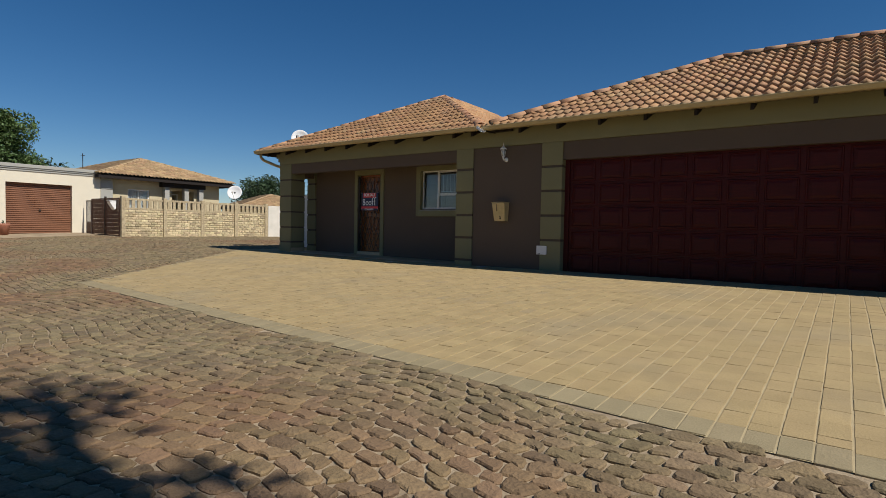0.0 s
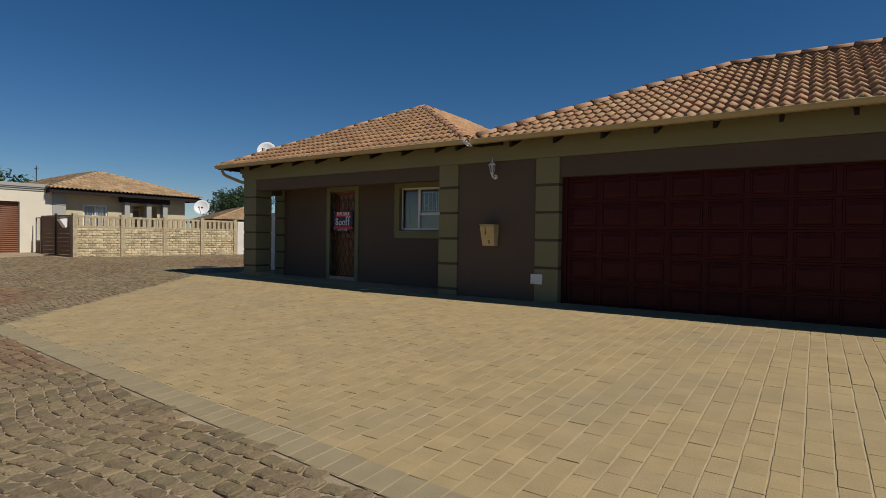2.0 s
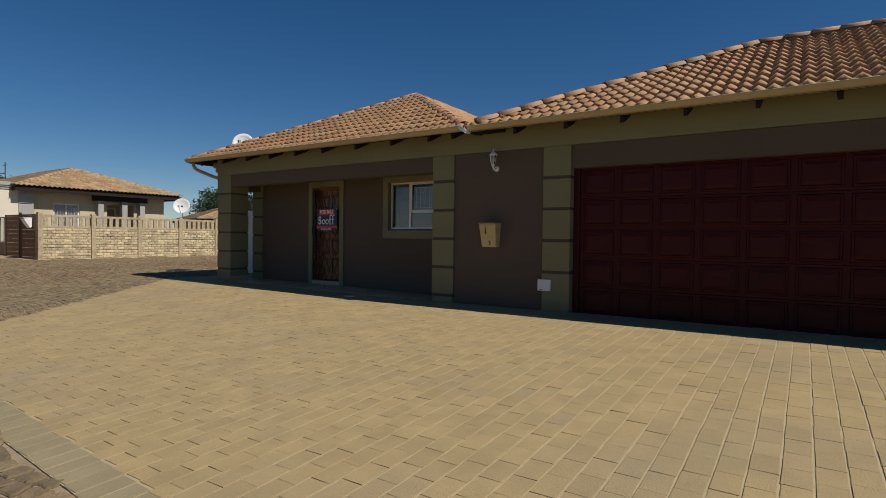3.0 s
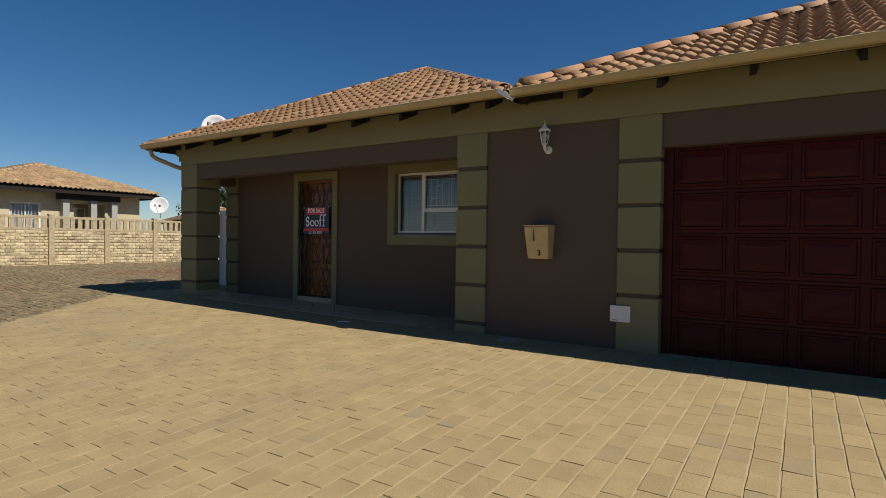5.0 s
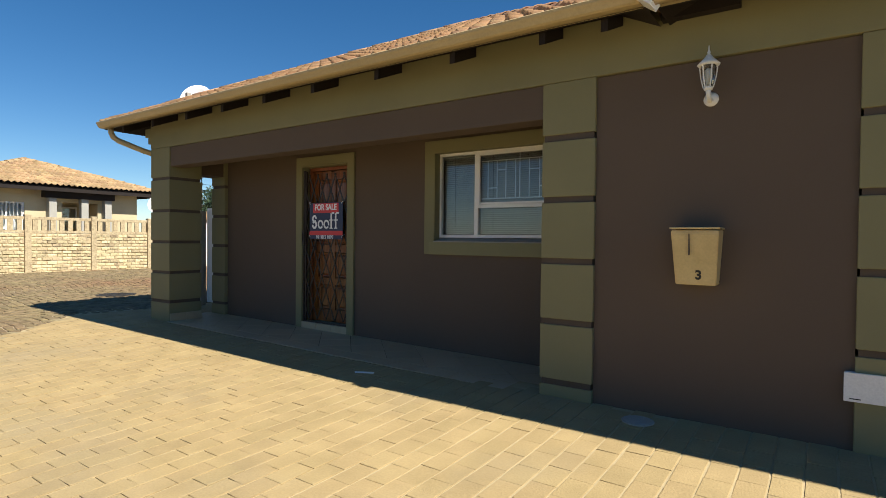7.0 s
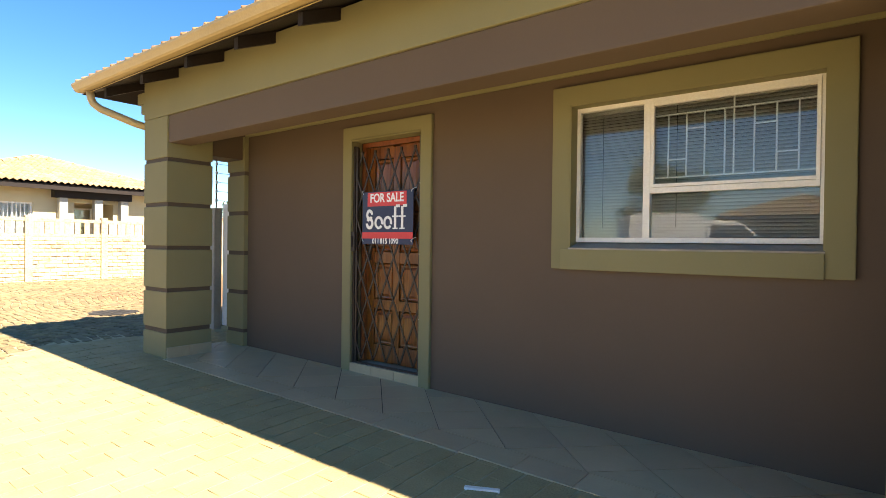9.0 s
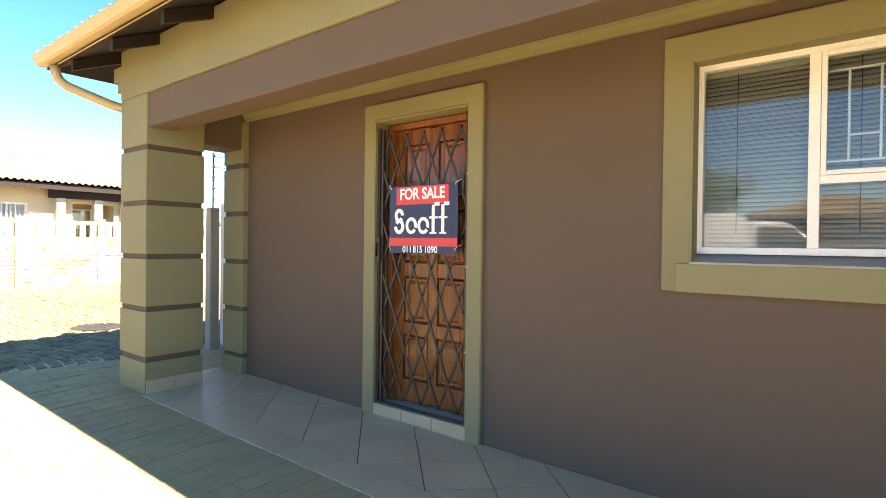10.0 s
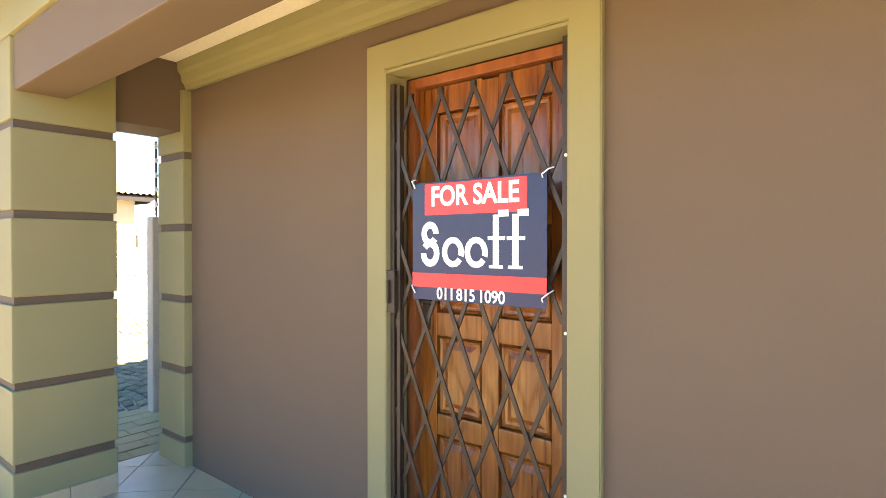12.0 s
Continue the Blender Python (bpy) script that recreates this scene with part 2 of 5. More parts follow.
def add_tube(bm, path, r, n=10, cap=True):
    """A round tube along points; r is one radius or one for each point."""
    path = [Vector(p) for p in path]
    rs = r if isinstance(r, (list, tuple)) else [r] * len(path)
    rings = []
    for i, p in enumerate(path):
        d = (path[min(i + 1, len(path) - 1)] - path[max(i - 1, 0)]).normalized()
        u = d.orthogonal().normalized() if not rings else (u - d * u.dot(d)).normalized()
        w = d.cross(u)
        rings.append([bm.verts.new(p + rs[i] * (u * math.cos(a) + w * math.sin(a))) for a in (2 * math.pi * k / n for k in range(n))])
    for a, b in zip(rings, rings[1:]):
        for k in range(n):
            bm.faces.new((a[k], a[(k + 1) % n], b[(k + 1) % n], b[k]))
    if cap:
        bm.faces.new(rings[0][::-1])
        bm.faces.new(rings[-1])
    return bm


def tube(path, r, n=10):
    return add_tube(bmesh.new(), path, r, n)


def lathe(profile, centre=(0, 0, 0), n=16):
    """A solid of revolution about z from (radius, z) pairs."""
    bm = bmesh.new()
    c = Vector(centre)
    rings = []
    for r, z in profile:
        rings.append([bm.verts.new(c + Vector((max(r, 0.0005) * math.cos(2 * math.pi * k / n), max(r, 0.0005) * math.sin(2 * math.pi * k / n), z))) for k in range(n)])
    for a, b in zip(rings, rings[1:]):
        for k in range(n):
            bm.faces.new((a[k], a[(k + 1) % n], b[(k + 1) % n], b[k]))
    bm.faces.new(rings[0][::-1])
    bm.faces.new(rings[-1])
    return bm


def prism(profile, x0, x1):
    """A (y, z) profile carried along x."""
    bm = bmesh.new()
    a = [bm.verts.new((x0, y, z)) for y, z in profile]
    b = [bm.verts.new((x1, y, z)) for y, z in profile]
    bm.faces.new(a)
    bm.faces.new(b[::-1])
    for i in range(len(a)):
        j = (i + 1) % len(a)
        bm.faces.new((a[j], a[i], b[i], b[j]))
    return bm


def wall_rows(x0, x1, z0, z1, y0, y1, openings):
    """Boxes of a wall along x that leave out the openings (x0, x1, z0, z1)."""
    xs = sorted({x0, x1, *[v for o in openings for v in o[:2]]})
    rows = []
    for a, b in zip(xs, xs[1:]):
        cuts = sorted((o[2], o[3]) for o in openings if o[0] <= a and b <= o[1])
        z = z0
        for c, d in cuts:
            if c > z:
                rows.append((a, b, y0, y1, z, c))
            z = d
        if z < z1:
            rows.append((a, b, y0, y1, z, z1))
    return rows


def pierced_wall(x0, x1, z0, z1, y0, y1, openings):
    """One closed wall mesh along x with openings (x0, x1, z0, z1) through it."""
    xs = sorted({x0, x1, *[v for o in openings for v in o[:2]]})
    zs = sorted({z0, z1, *[v for o in openings for v in o[2:]]})
    bm = bmesh.new()
    grid = {(i, j, k): bm.verts.new((x, y, z)) for i, x in enumerate(xs) for j, z in enumerate(zs) for k, y in enumerate((y0, y1))}

    def solid(i, j):
        if not (0 <= i < len(xs) - 1 and 0 <= j < len(zs) - 1):
            return False
        cx, cz = (xs[i] + xs[i + 1]) / 2, (zs[j] + zs[j + 1]) / 2
        return not any(o[0] < cx < o[1] and o[2] < cz < o[3] for o in openings)
    for i in range(len(xs) - 1):
        for j in range(len(zs) - 1):
            if not solid(i, j):
                continue
            for k in (0, 1):
                bm.faces.new([grid[p] for p in ((i, j, k), (i + 1, j, k), (i + 1, j + 1, k), (i, j + 1, k))])
            for di, dj, a, b in ((-1, 0, (i, j), (i, j + 1)), (1, 0, (i + 1, j), (i + 1, j + 1)), (0, -1, (i, j), (i + 1, j)), (0, 1, (i, j + 1), (i + 1, j + 1))):
                if not solid(i + di, j + dj):
                    bm.faces.new([grid[(*a, 0)], grid[(*b, 0)], grid[(*b, 1)], grid[(*a, 1)]])
    bmesh.ops.delete(bm, geom=[v for v in bm.verts if not v.link_faces], context="VERTS")
    return bm


def smoothstep(v):
    v = max(0.0, min(1.0, v))
    return v * v * (3 - 2 * v)


TILT, LEVEL_X = 0.012, -13.8


def house_tilt(x):
    """The ground along the house front falls slowly towards the garage."""
    return -TILT * max(-2.5, min(4.0, x - LEVEL_X))


def ground_z(x, y):
    """The lie of the land: level by the house, falling to the street, rising towards the neighbours."""
    fall = -0.30 * max(0.0, min(1.08, (9.9 - y) / 6.4)) - 0.04 * smoothstep((3.0 - y) / 6)
    rise = 0.15 * smoothstep((-15.5 - x) / 8.5) + 0.12 * smoothstep((-24 - x) / 5)
    fall += 0.56 * smoothstep((0.0 - y) / 1.2) * smoothstep((-4.5 - x) / 3)
    f = 1 - 0.55 * smoothstep((-15 - x) / 10)
    return fall * f + rise + house_tilt(x) * smoothstep((y - 7.0) / 2.4)


def text_part(name, body, size, mat, parent, at, depth=0.001, bold=0.0, align="CENTER", label="", squeeze=1.0):
    cu = bpy.data.curves.new(name, "FONT")
    cu.body, cu.size, cu.extrude, cu.offset = body, size, depth, bold
    cu.align_x, cu.align_y = align, "CENTER"
    tmp = new(name, cu)
    me = bpy.data.meshes.new_from_object(tmp.evaluated_get(bpy.context.evaluated_depsgraph_get()))
    bpy.data.objects.remove(tmp)
    me.name = name
    me.materials.clear()
    me.materials.append(mat)
    ob = new(name, me)
    ob.parent = parent
    ob.matrix_basis = at @ Matrix.Diagonal((squeeze, 1, 1, 1))
    if label:
        ob["label"] = label
    return ob


# ---- ground ----
FRONT, PORCH = 10.12, 11.03


def paving_edge(x):
    return 3.36 + 0.066 * max(0.0, -1.6 - x)


def left_edge(y):
    """The slanting end of the yellow paving towards the neighbours."""
    if y > 9.7:
        return -15.6
    return -11.75 - 4.1 * (max(y, 3.8) - 4.1) / 5.6


def is_paved(x, y):
    return y > paving_edge(x) and x > left_edge(y) and y < 12.4


def build_ground():
    xs = [-900, -300, -120, -70, -45, -35] + [-30 + 0.5 * i for i in range(81)] + [14, 20, 40, 120, 400, 900]
    ys = [-900, -300, -100, -40, -20] + [-14 + 0.5 * i for i in range(69)] + [25, 35, 60, 120, 400, 900]
    verts = [(x, y, ground_z(x, y) - 0.012) for y in ys for x in xs]
    w = len(xs)
    faces = [(j * w + i, j * w + i + 1, (j + 1) * w + i + 1, (j + 1) * w + i) for j in range(len(ys) - 1) for i in range(w - 1)]
    ob = mesh_part("ground", verts, faces, EARTH)
    tagged(ob, "dusty sloping ground under the paving and street", "ground", kind="structure")


build_ground()


def block_mesh(lx, ly, h, bevel, warp=0.0, rnd=None, sides=4):
    """Verts and faces of one paving piece, centred at the origin, its top at z = 0."""
    def ring(dx, dy, z, w):
        pts = []
        for sx, sy in ((-1, -1), (1, -1), (1, 1), (-1, 1)):
            pts.append((sx * dx + w * (rnd.random() - 0.5) if rnd else sx * dx, sy * dy + w * (rnd.random() - 0.5) if rnd else sy * dy, z))
        return pts
    a, b = lx / 2, ly / 2
    v = ring(a, b, -h, warp) + ring(a, b, -bevel, warp) + ring(a - bevel, b - bevel, 0, warp)
    f = [(8, 9, 10, 11)]
    for lo in (0, 4):
        f += [(lo + i, lo + (i + 1) % 4, lo + 4 + (i + 1) % 4, lo + 4 + i) for i in range(4)]
    return v, f


def tilt_matrix(x, y, yaw=0.0, lift=0.0):
    e = 0.1
    nrm = Vector((ground_z(x - e, y) - ground_z(x + e, y), ground_z(x, y - e) - ground_z(x, y + e), 2 * e)).normalized()
    return Matrix.Translation((x, y, ground_z(x, y) + lift)) @ Vector((0, 0, 1)).rotation_difference(nrm).to_matrix().to_4x4() @ Matrix.Rotation(yaw, 4, "Z")


def lay(parent, part_name, rest_name, pieces, shapes, mat, near, limit=300):
    """pieces: (x, y, yaw, lift, shape). Those in the near stretch become objects, the others one joined mesh."""
    meshes = []
    for i, (v, f) in enumerate(shapes):
        me = bpy.data.meshes.new(part_name)
        me.from_pydata(v, [], f)
        me.materials.append(mat)
        meshes.append(me)
    count, verts, faces = 0, [], []
    for x, y, yaw, lift, k in pieces:
        m = tilt_matrix(x, y, yaw, lift)
        if count < limit and near(x, y):
            ob = new(part_name, meshes[k])
            ob.parent = parent
            ob.matrix_basis = m
            count += 1
        else:
            v, f = shapes[k]
            o = len(verts)
            verts += [tuple(m @ Vector(p)) for p in v]
            faces += [tuple(o + i for i in q) for q in f]
    rest = mesh_part(rest_name, verts, faces, mat, parent)
    rest["kind"] = "stuff"
    return rest


def build_paving():
    rnd = random.Random(11)
    root = thing("pavement", "driveway of dusty yellow concrete pavers with sandy joints", "paving", kind="structure")
    # bed of joint sand
    bed_v, bed_f = [], []
    xs = [-16 + 0.5 * i for i in range(45)]
    for x in xs:
        y0 = paving_edge(x) if x > -11.75 else 4.1 + 5.6 * (-11.75 - x) / 4.1
        y0 = min(y0, 9.8)
        for k in range(14):
            y = y0 + (9.9 - y0) * k / 12 if k < 13 else 10.4
            bed_v.append((x, y, ground_z(x, y) - 0.004))
    for i in range(len(xs) - 1):
        for k in range(13):
            a = i * 14 + k
            bed_f.append((a, a + 14, a + 15, a + 1))
    mesh_part("joint_bed", bed_v, bed_f, SAND, root)
    w, length = 0.15, 0.225
    shapes = [block_mesh(w - 0.0105, length - 0.0022, 0.03, 0.0025, 0.004, rnd) for _ in range(14)]
    half = [block_mesh(w - 0.009, length / 2 - 0.003, 0.03, 0.0015, 0.003, rnd) for _ in range(4)]
    shapes += half
    pieces, edge = [], []
    col = 0
    x = 5.6
    while x > -16.2:
        y = paving_edge(x) + 0.25
        edge.append((x, paving_edge(x) + 0.125, rnd.uniform(-0.01, 0.01), rnd.uniform(-0.002, 0.002), rnd.randrange(4)))
        y += (col % 2) * length / 2 + rnd.uniform(-0.02, 0.02)
        if col % 2:
            if x > left_edge(y):
                pieces.append((x, y - length / 4, 0, rnd.uniform(-0.001, 0.002), 14 + rnd.randrange(4)))
        while y < 12.3:
            yc = y + length / 2
            if x > left_edge(yc) and not (yc > 10.17 and x > -14.2) and yc < (10.17 if x > -14.2 else 11.9):
                pieces.append((x + rnd.uniform(-0.002, 0.002), yc, rnd.uniform(-0.012, 0.012), rnd.uniform(-0.001, 0.0025), rnd.randrange(14)))
            y += length
        x -= w
        col += 1
    lay(root, "paver", "paver_field", pieces, shapes, PAVER, lambda x, y: -7.6 < x < -4.6 and 5.6 < y < 9.2)
    edge = [e for e in edge if e[0] > -11.9]
    for i in range(24):
        y = 4.1 + 5.6 * i / 24
        edge.append((left_edge(y) - 0.05, y + 0.1, math.atan2(-4.1, 5.6) * -1 + math.pi / 2, 0, rnd.randrange(4)))
    eshapes = [block_mesh(w - 0.009, 0.243, 0.03, 0.0025, 0.003, rnd) for _ in range(4)]
    lay(root, "edge_paver", "edge_row", edge, eshapes, EDGE, lambda x, y: True, 150)


SETT_L, SETT_W = 0.152, 0.112


def sett_node(line, half):
    """A corner shared by neighbouring setts: rows run in shallow waves and every corner strays a little."""
    x, y = -25.5 + half * SETT_L / 2, -5.0 + line * SETT_W
    h = noise.cell_vector(Vector((half * 1.37 + 0.11, line * 2.11 + 0.37, 4.5)))
    y += 0.13 * math.sin(x * 1.35 + 0.4 * y) + 0.05 * math.sin(x * 3.1 + 1.3)
    return Vector((x + (h.x - 0.5) * 0.062, y + (h.y - 0.5) * 0.036, 0))


def sett_shape(corners, fine, rnd):
    """A worn, split sett inside its corners: chipped outline, domed rough top. Verts are relative to its middle."""
    c = sum(corners, Vector()) / len(corners)
    ring = []
    for i, p in enumerate(corners):
        before, after = corners[i - 1], corners[(i + 1) % len(corners)]
        if fine:
            ring += [p.lerp(before, 0.24), p.lerp(after, 0.24)]
        else:
            ring.append(p.lerp(before.lerp(after, 0.5), 0.12))
    ring = [p - c for p in ring]
    r = rnd.uniform(0.004, 0.0095)
    pull = [p * (1 - r / max(0.03, p.length)) + Vector((rnd.uniform(-0.004, 0.004), rnd.uniform(-0.004, 0.004), 0)) for p in ring]
    lean = Vector((rnd.gauss(0, 0.035), rnd.gauss(0, 0.04), 0))
    n = len(pull)
    v = [Vector((p.x, p.y, -0.03)) for p in pull]
    v += [Vector((p.x, p.y, -0.005 + lean.dot(p) + rnd.uniform(-0.002, 0.002))) for p in pull]
    v += [Vector((p.x * 0.86, p.y * 0.82, 0.003 + lean.dot(p) * 0.9 + rnd.uniform(-0.0025, 0.0025))) for p in pull]
    v.append(Vector((rnd.uniform(-0.015, 0.015), rnd.uniform(-0.01, 0.01), rnd.uniform(0.002, 0.007))))
    f = [(2 * n + i, 2 * n + (i + 1) % n, 3 * n) for i in range(n)]
    for lo in (0, n):
        f += [(lo + i, lo + (i + 1) % n, lo + n + (i + 1) % n, lo + n + i) for i in range(n)]
    return c, v, f


def build_street():
    rnd = random.Random(5)
    root = thing("road", "street of worn brown and grey setts with sandy joints", "road", kind="structure")
    verts, faces, count = [], [], 0
    for row in range(201):
        for k in range(198):
            halves = [2 * k + row % 2 + i for i in range(3)]
            x, y = -25.5 + halves[1] * SETT_L / 2, -5.0 + (row + 0.5) * SETT_W
            if x > (-11 if y > 4.8 else 4.5):
                continue
            corners = [sett_node(row, h) for h in halves] + [sett_node(row + 1, h) for h in reversed(halves)]
            mid = sum(corners, Vector()) / 6
            if sum(is_paved(p.x - 0.03, p.y - 0.045) for p in corners) > 1 or is_paved(mid.x, mid.y) or (mid.x > -14.7 and mid.y > 9.7) or (mid.x < -24.1 and mid.y > 9.8):
                continue
            c, v, f = sett_shape(corners, x > -9 and y < 5, rnd)
            z = ground_z(c.x, c.y) + rnd.uniform(-0.004, 0.003)
            if count < 300 and -5.2 < c.x < -2.2 and 1.5 < c.y < 3.5:
                ob = mesh_part("sett", [tuple(p) for p in v], f, SETT, root)
                ob.location = (c.x, c.y, z)
                count += 1
            else:
                o = len(verts)
                dz = [ground_z(c.x + 0.1, c.y) - ground_z(c.x - 0.1, c.y), ground_z(c.x, c.y + 0.1) - ground_z(c.x, c.y - 0.1)]
                verts += [(c.x + p.x, c.y + p.y, z + p.z + 5 * (dz[0] * p.x + dz[1] * p.y)) for p in v]
                faces += [tuple(o + i for i in q) for q in f]
    rest = mesh_part("sett_field", verts, faces, SETT, root)
    rest["kind"] = "stuff"


# ---- house walls ----
def build_walls():
    # porch wall with the front door and the window
    door_hole, win_hole = (-12.45, -11.595, 0.06, 2.13), (-10.27, -8.82, 1.16, 2.14)
    bm = pierced_wall(-14.14, -8.20, -0.2, 2.70, PORCH, PORCH + 0.25, [door_hole, win_hole])
    tagged(part("wall_porch", bm, BROWN), "brown plastered porch wall with door and window openings", "wall", kind="structure")
    # front wall between the columns, set back a little
    tagged(part("wall_panel", box(-8.14, -6.55, FRONT + 0.03, FRONT + 0.25, -0.3, 2.415), BROWN), "dark brown plastered wall panel between two columns", "wall", kind="structure")
    tagged(part("wall_porch_side", box(-8.20, -8.12, FRONT + 0.26, PORCH + 0.25, -0.1, 2.40), BROWN), "brown plastered side wall of the porch", "wall", kind="structure")
    tagged(part("wall_lintel", box(-6.12, -1.10, FRONT + 0.03, FRONT + 0.25, 2.08, 2.415), BROWN), "brown plastered lintel over the garage door", "wall", kind="structure")
    tagged(part("wall_end", box(-1.10, 6.2, FRONT, FRONT + 0.25, -0.3, 2.415), BROWN), "brown plastered wall past the garage door", "wall", kind="structure")
    # olive band under the eaves
    bm = boxes((-14.62, 6.2, FRONT - 0.004, FRONT + 0.26, 2.42, 2.835), bevel=0.006)
    tagged(part("wall_frieze", bm, OLIVE), "olive plastered band below the eaves", "wall", kind="structure")
    # porch beam and the short beam over the side opening
    tagged(part("beam_front", box(-14.13, -8.57, FRONT + 0.015, FRONT + 0.24, 2.15, 2.418, 0.008), BROWN), "brown plastered beam over the porch", "beam", kind="structure")
    tagged(part("beam_side", box(-14.50, -14.18, FRONT + 0.44, PORCH - 0.02, 2.09, 2.51), BROWN), "brown plastered beam over the side opening", "beam", kind="structure")
    tagged(part("wall_side_frieze", boxes((-14.62, -14.505, FRONT + 0.262, 18.0, 2.42, 2.72), (-14.70, -14.622, FRONT + 0.0, 18.0, 2.50, 2.60), (-14.78, -14.622, FRONT - 0.002, 18.0, 2.602, 2.72), bevel=0.006), OLIVE), "olive plastered band on the side wall", "wall", kind="structure")
    # side, back and inner walls that close the house
    bm = boxes((-14.50, -14.25, PORCH + 0.26, 18.0, 0, 2.72), (-14.5, 6.2, 18.0, 18.25, -0.2, 2.72), (6.2, 6.45, FRONT, 18.25, -0.3, 2.72))
    tagged(part("wall_back", bm, BROWN), "brown plastered side and back walls", "wall", kind="structure")
    tagged(part("ceiling", box(-14.5, -8.2, FRONT + 0.26, PORCH + 0.2, 2.512, 2.55), WHITE_CEIL), "white painted porch ceiling", "ceiling", kind="structure")
    tagged(part("ceiling_room", box(-14.2, 6.1, PORCH + 0.3, 17.9, 2.66, 2.70), WHITE_CEIL), "white ceiling of the rooms", "ceiling", kind="structure")
    # stepped cornice on the porch wall
    prof = [(PORCH, 2.345), (PORCH - 0.022, 2.345), (PORCH - 0.028, 2.375), (PORCH - 0.045, 2.395), (PORCH - 0.052, 2.435), (PORCH - 0.070, 2.455), (PORCH - 0.075, 2.51), (PORCH, 2.51)]
    tagged(part("trim_cornice", prism(prof, -14.17, -8.2), OLIVE), "olive stepped plaster cornice under the porch ceiling", "cornice", kind="structure")


def build_column(x0, x1, y0, y1, bands, base, top=2.418, label=""):
    root = thing("column", label, "column", "rusticated columns of the house", at=((x0 + x1) / 2, y0, base))
    def rel(bm):
        bmesh.ops.translate(bm, vec=-Vector(root.location), verts=bm.verts)
        return bm
    zs = [base] + [v for b in bands for v in b] + [top]
    for i in range(0, len(zs), 2):
        part("block", rel(box(x0, x1, y0, y1, zs[i], zs[i + 1], 0.007)), OLIVE, root)
    for a, b in bands:
        part("groove_band", rel(box(x0 + 0.014, x1 - 0.014, y0 + 0.014, y1 - 0.014, a - 0.004, b + 0.004)), BAND, root, "dull brown recessed band")
    return root


def build_columns():
    build_column(-14.62, -14.13, FRONT, FRONT + 0.48, [(0.255, 0.300), (0.665, 0.705), (1.09, 1.13), (1.524, 1.564), (1.972, 2.012)], -0.06,
                 label="olive plastered corner column with brown grooves and tiled foot")
    build_column(-8.57, -8.14, FRONT, FRONT + 0.40, [(0.044, 0.092), (0.522, 0.569), (1.0, 1.047), (1.482, 1.529), (1.963, 2.013)], -0.15,
                 label="olive plastered column with brown grooves beside the porch")
    build_column(-6.55, -6.12, FRONT, FRONT + 0.26, [(0.518, 0.562), (0.992, 1.038), (1.469, 1.511), (1.934, 1.980)], -0.15,
                 label="olive plastered column with brown grooves beside the garage door")
    build_column(-1.14, -0.71, FRONT - 0.02, FRONT + 0.26, [(0.518, 0.562), (0.992, 1.038), (1.469, 1.511), (1.934, 1.980)], -0.25,
                 label="olive plastered column at the far side of the garage door")
    pil = [(0.16, 0.20), (0.59, 0.635), (1.03, 1.075), (1.475, 1.52), (1.92, 1.965)]
    build_column(-14.48, -14.145, PORCH - 0.05, PORCH + 0.25, pil, 0.0, 2.345, label="olive plastered pilaster with grooves at the porch wall's end")
    # tiled foot of the corner column
    root = thing("skirting", "pale glazed tile skirting round the corner column", "skirting", kind="structure")
    for y0, y1 in ((FRONT + 0.01, FRONT + 0.24), (FRONT + 0.245, FRONT + 0.475)):
        part("tile", box(-14.132, -14.118, y0, y1, 0.0, 0.115, 0.002), FLOOR_TILE, root)
    part("tile", box(-14.6, -14.2, FRONT + 0.478, FRONT + 0.492, 0.0, 0.115, 0.002), FLOOR_TILE, root)


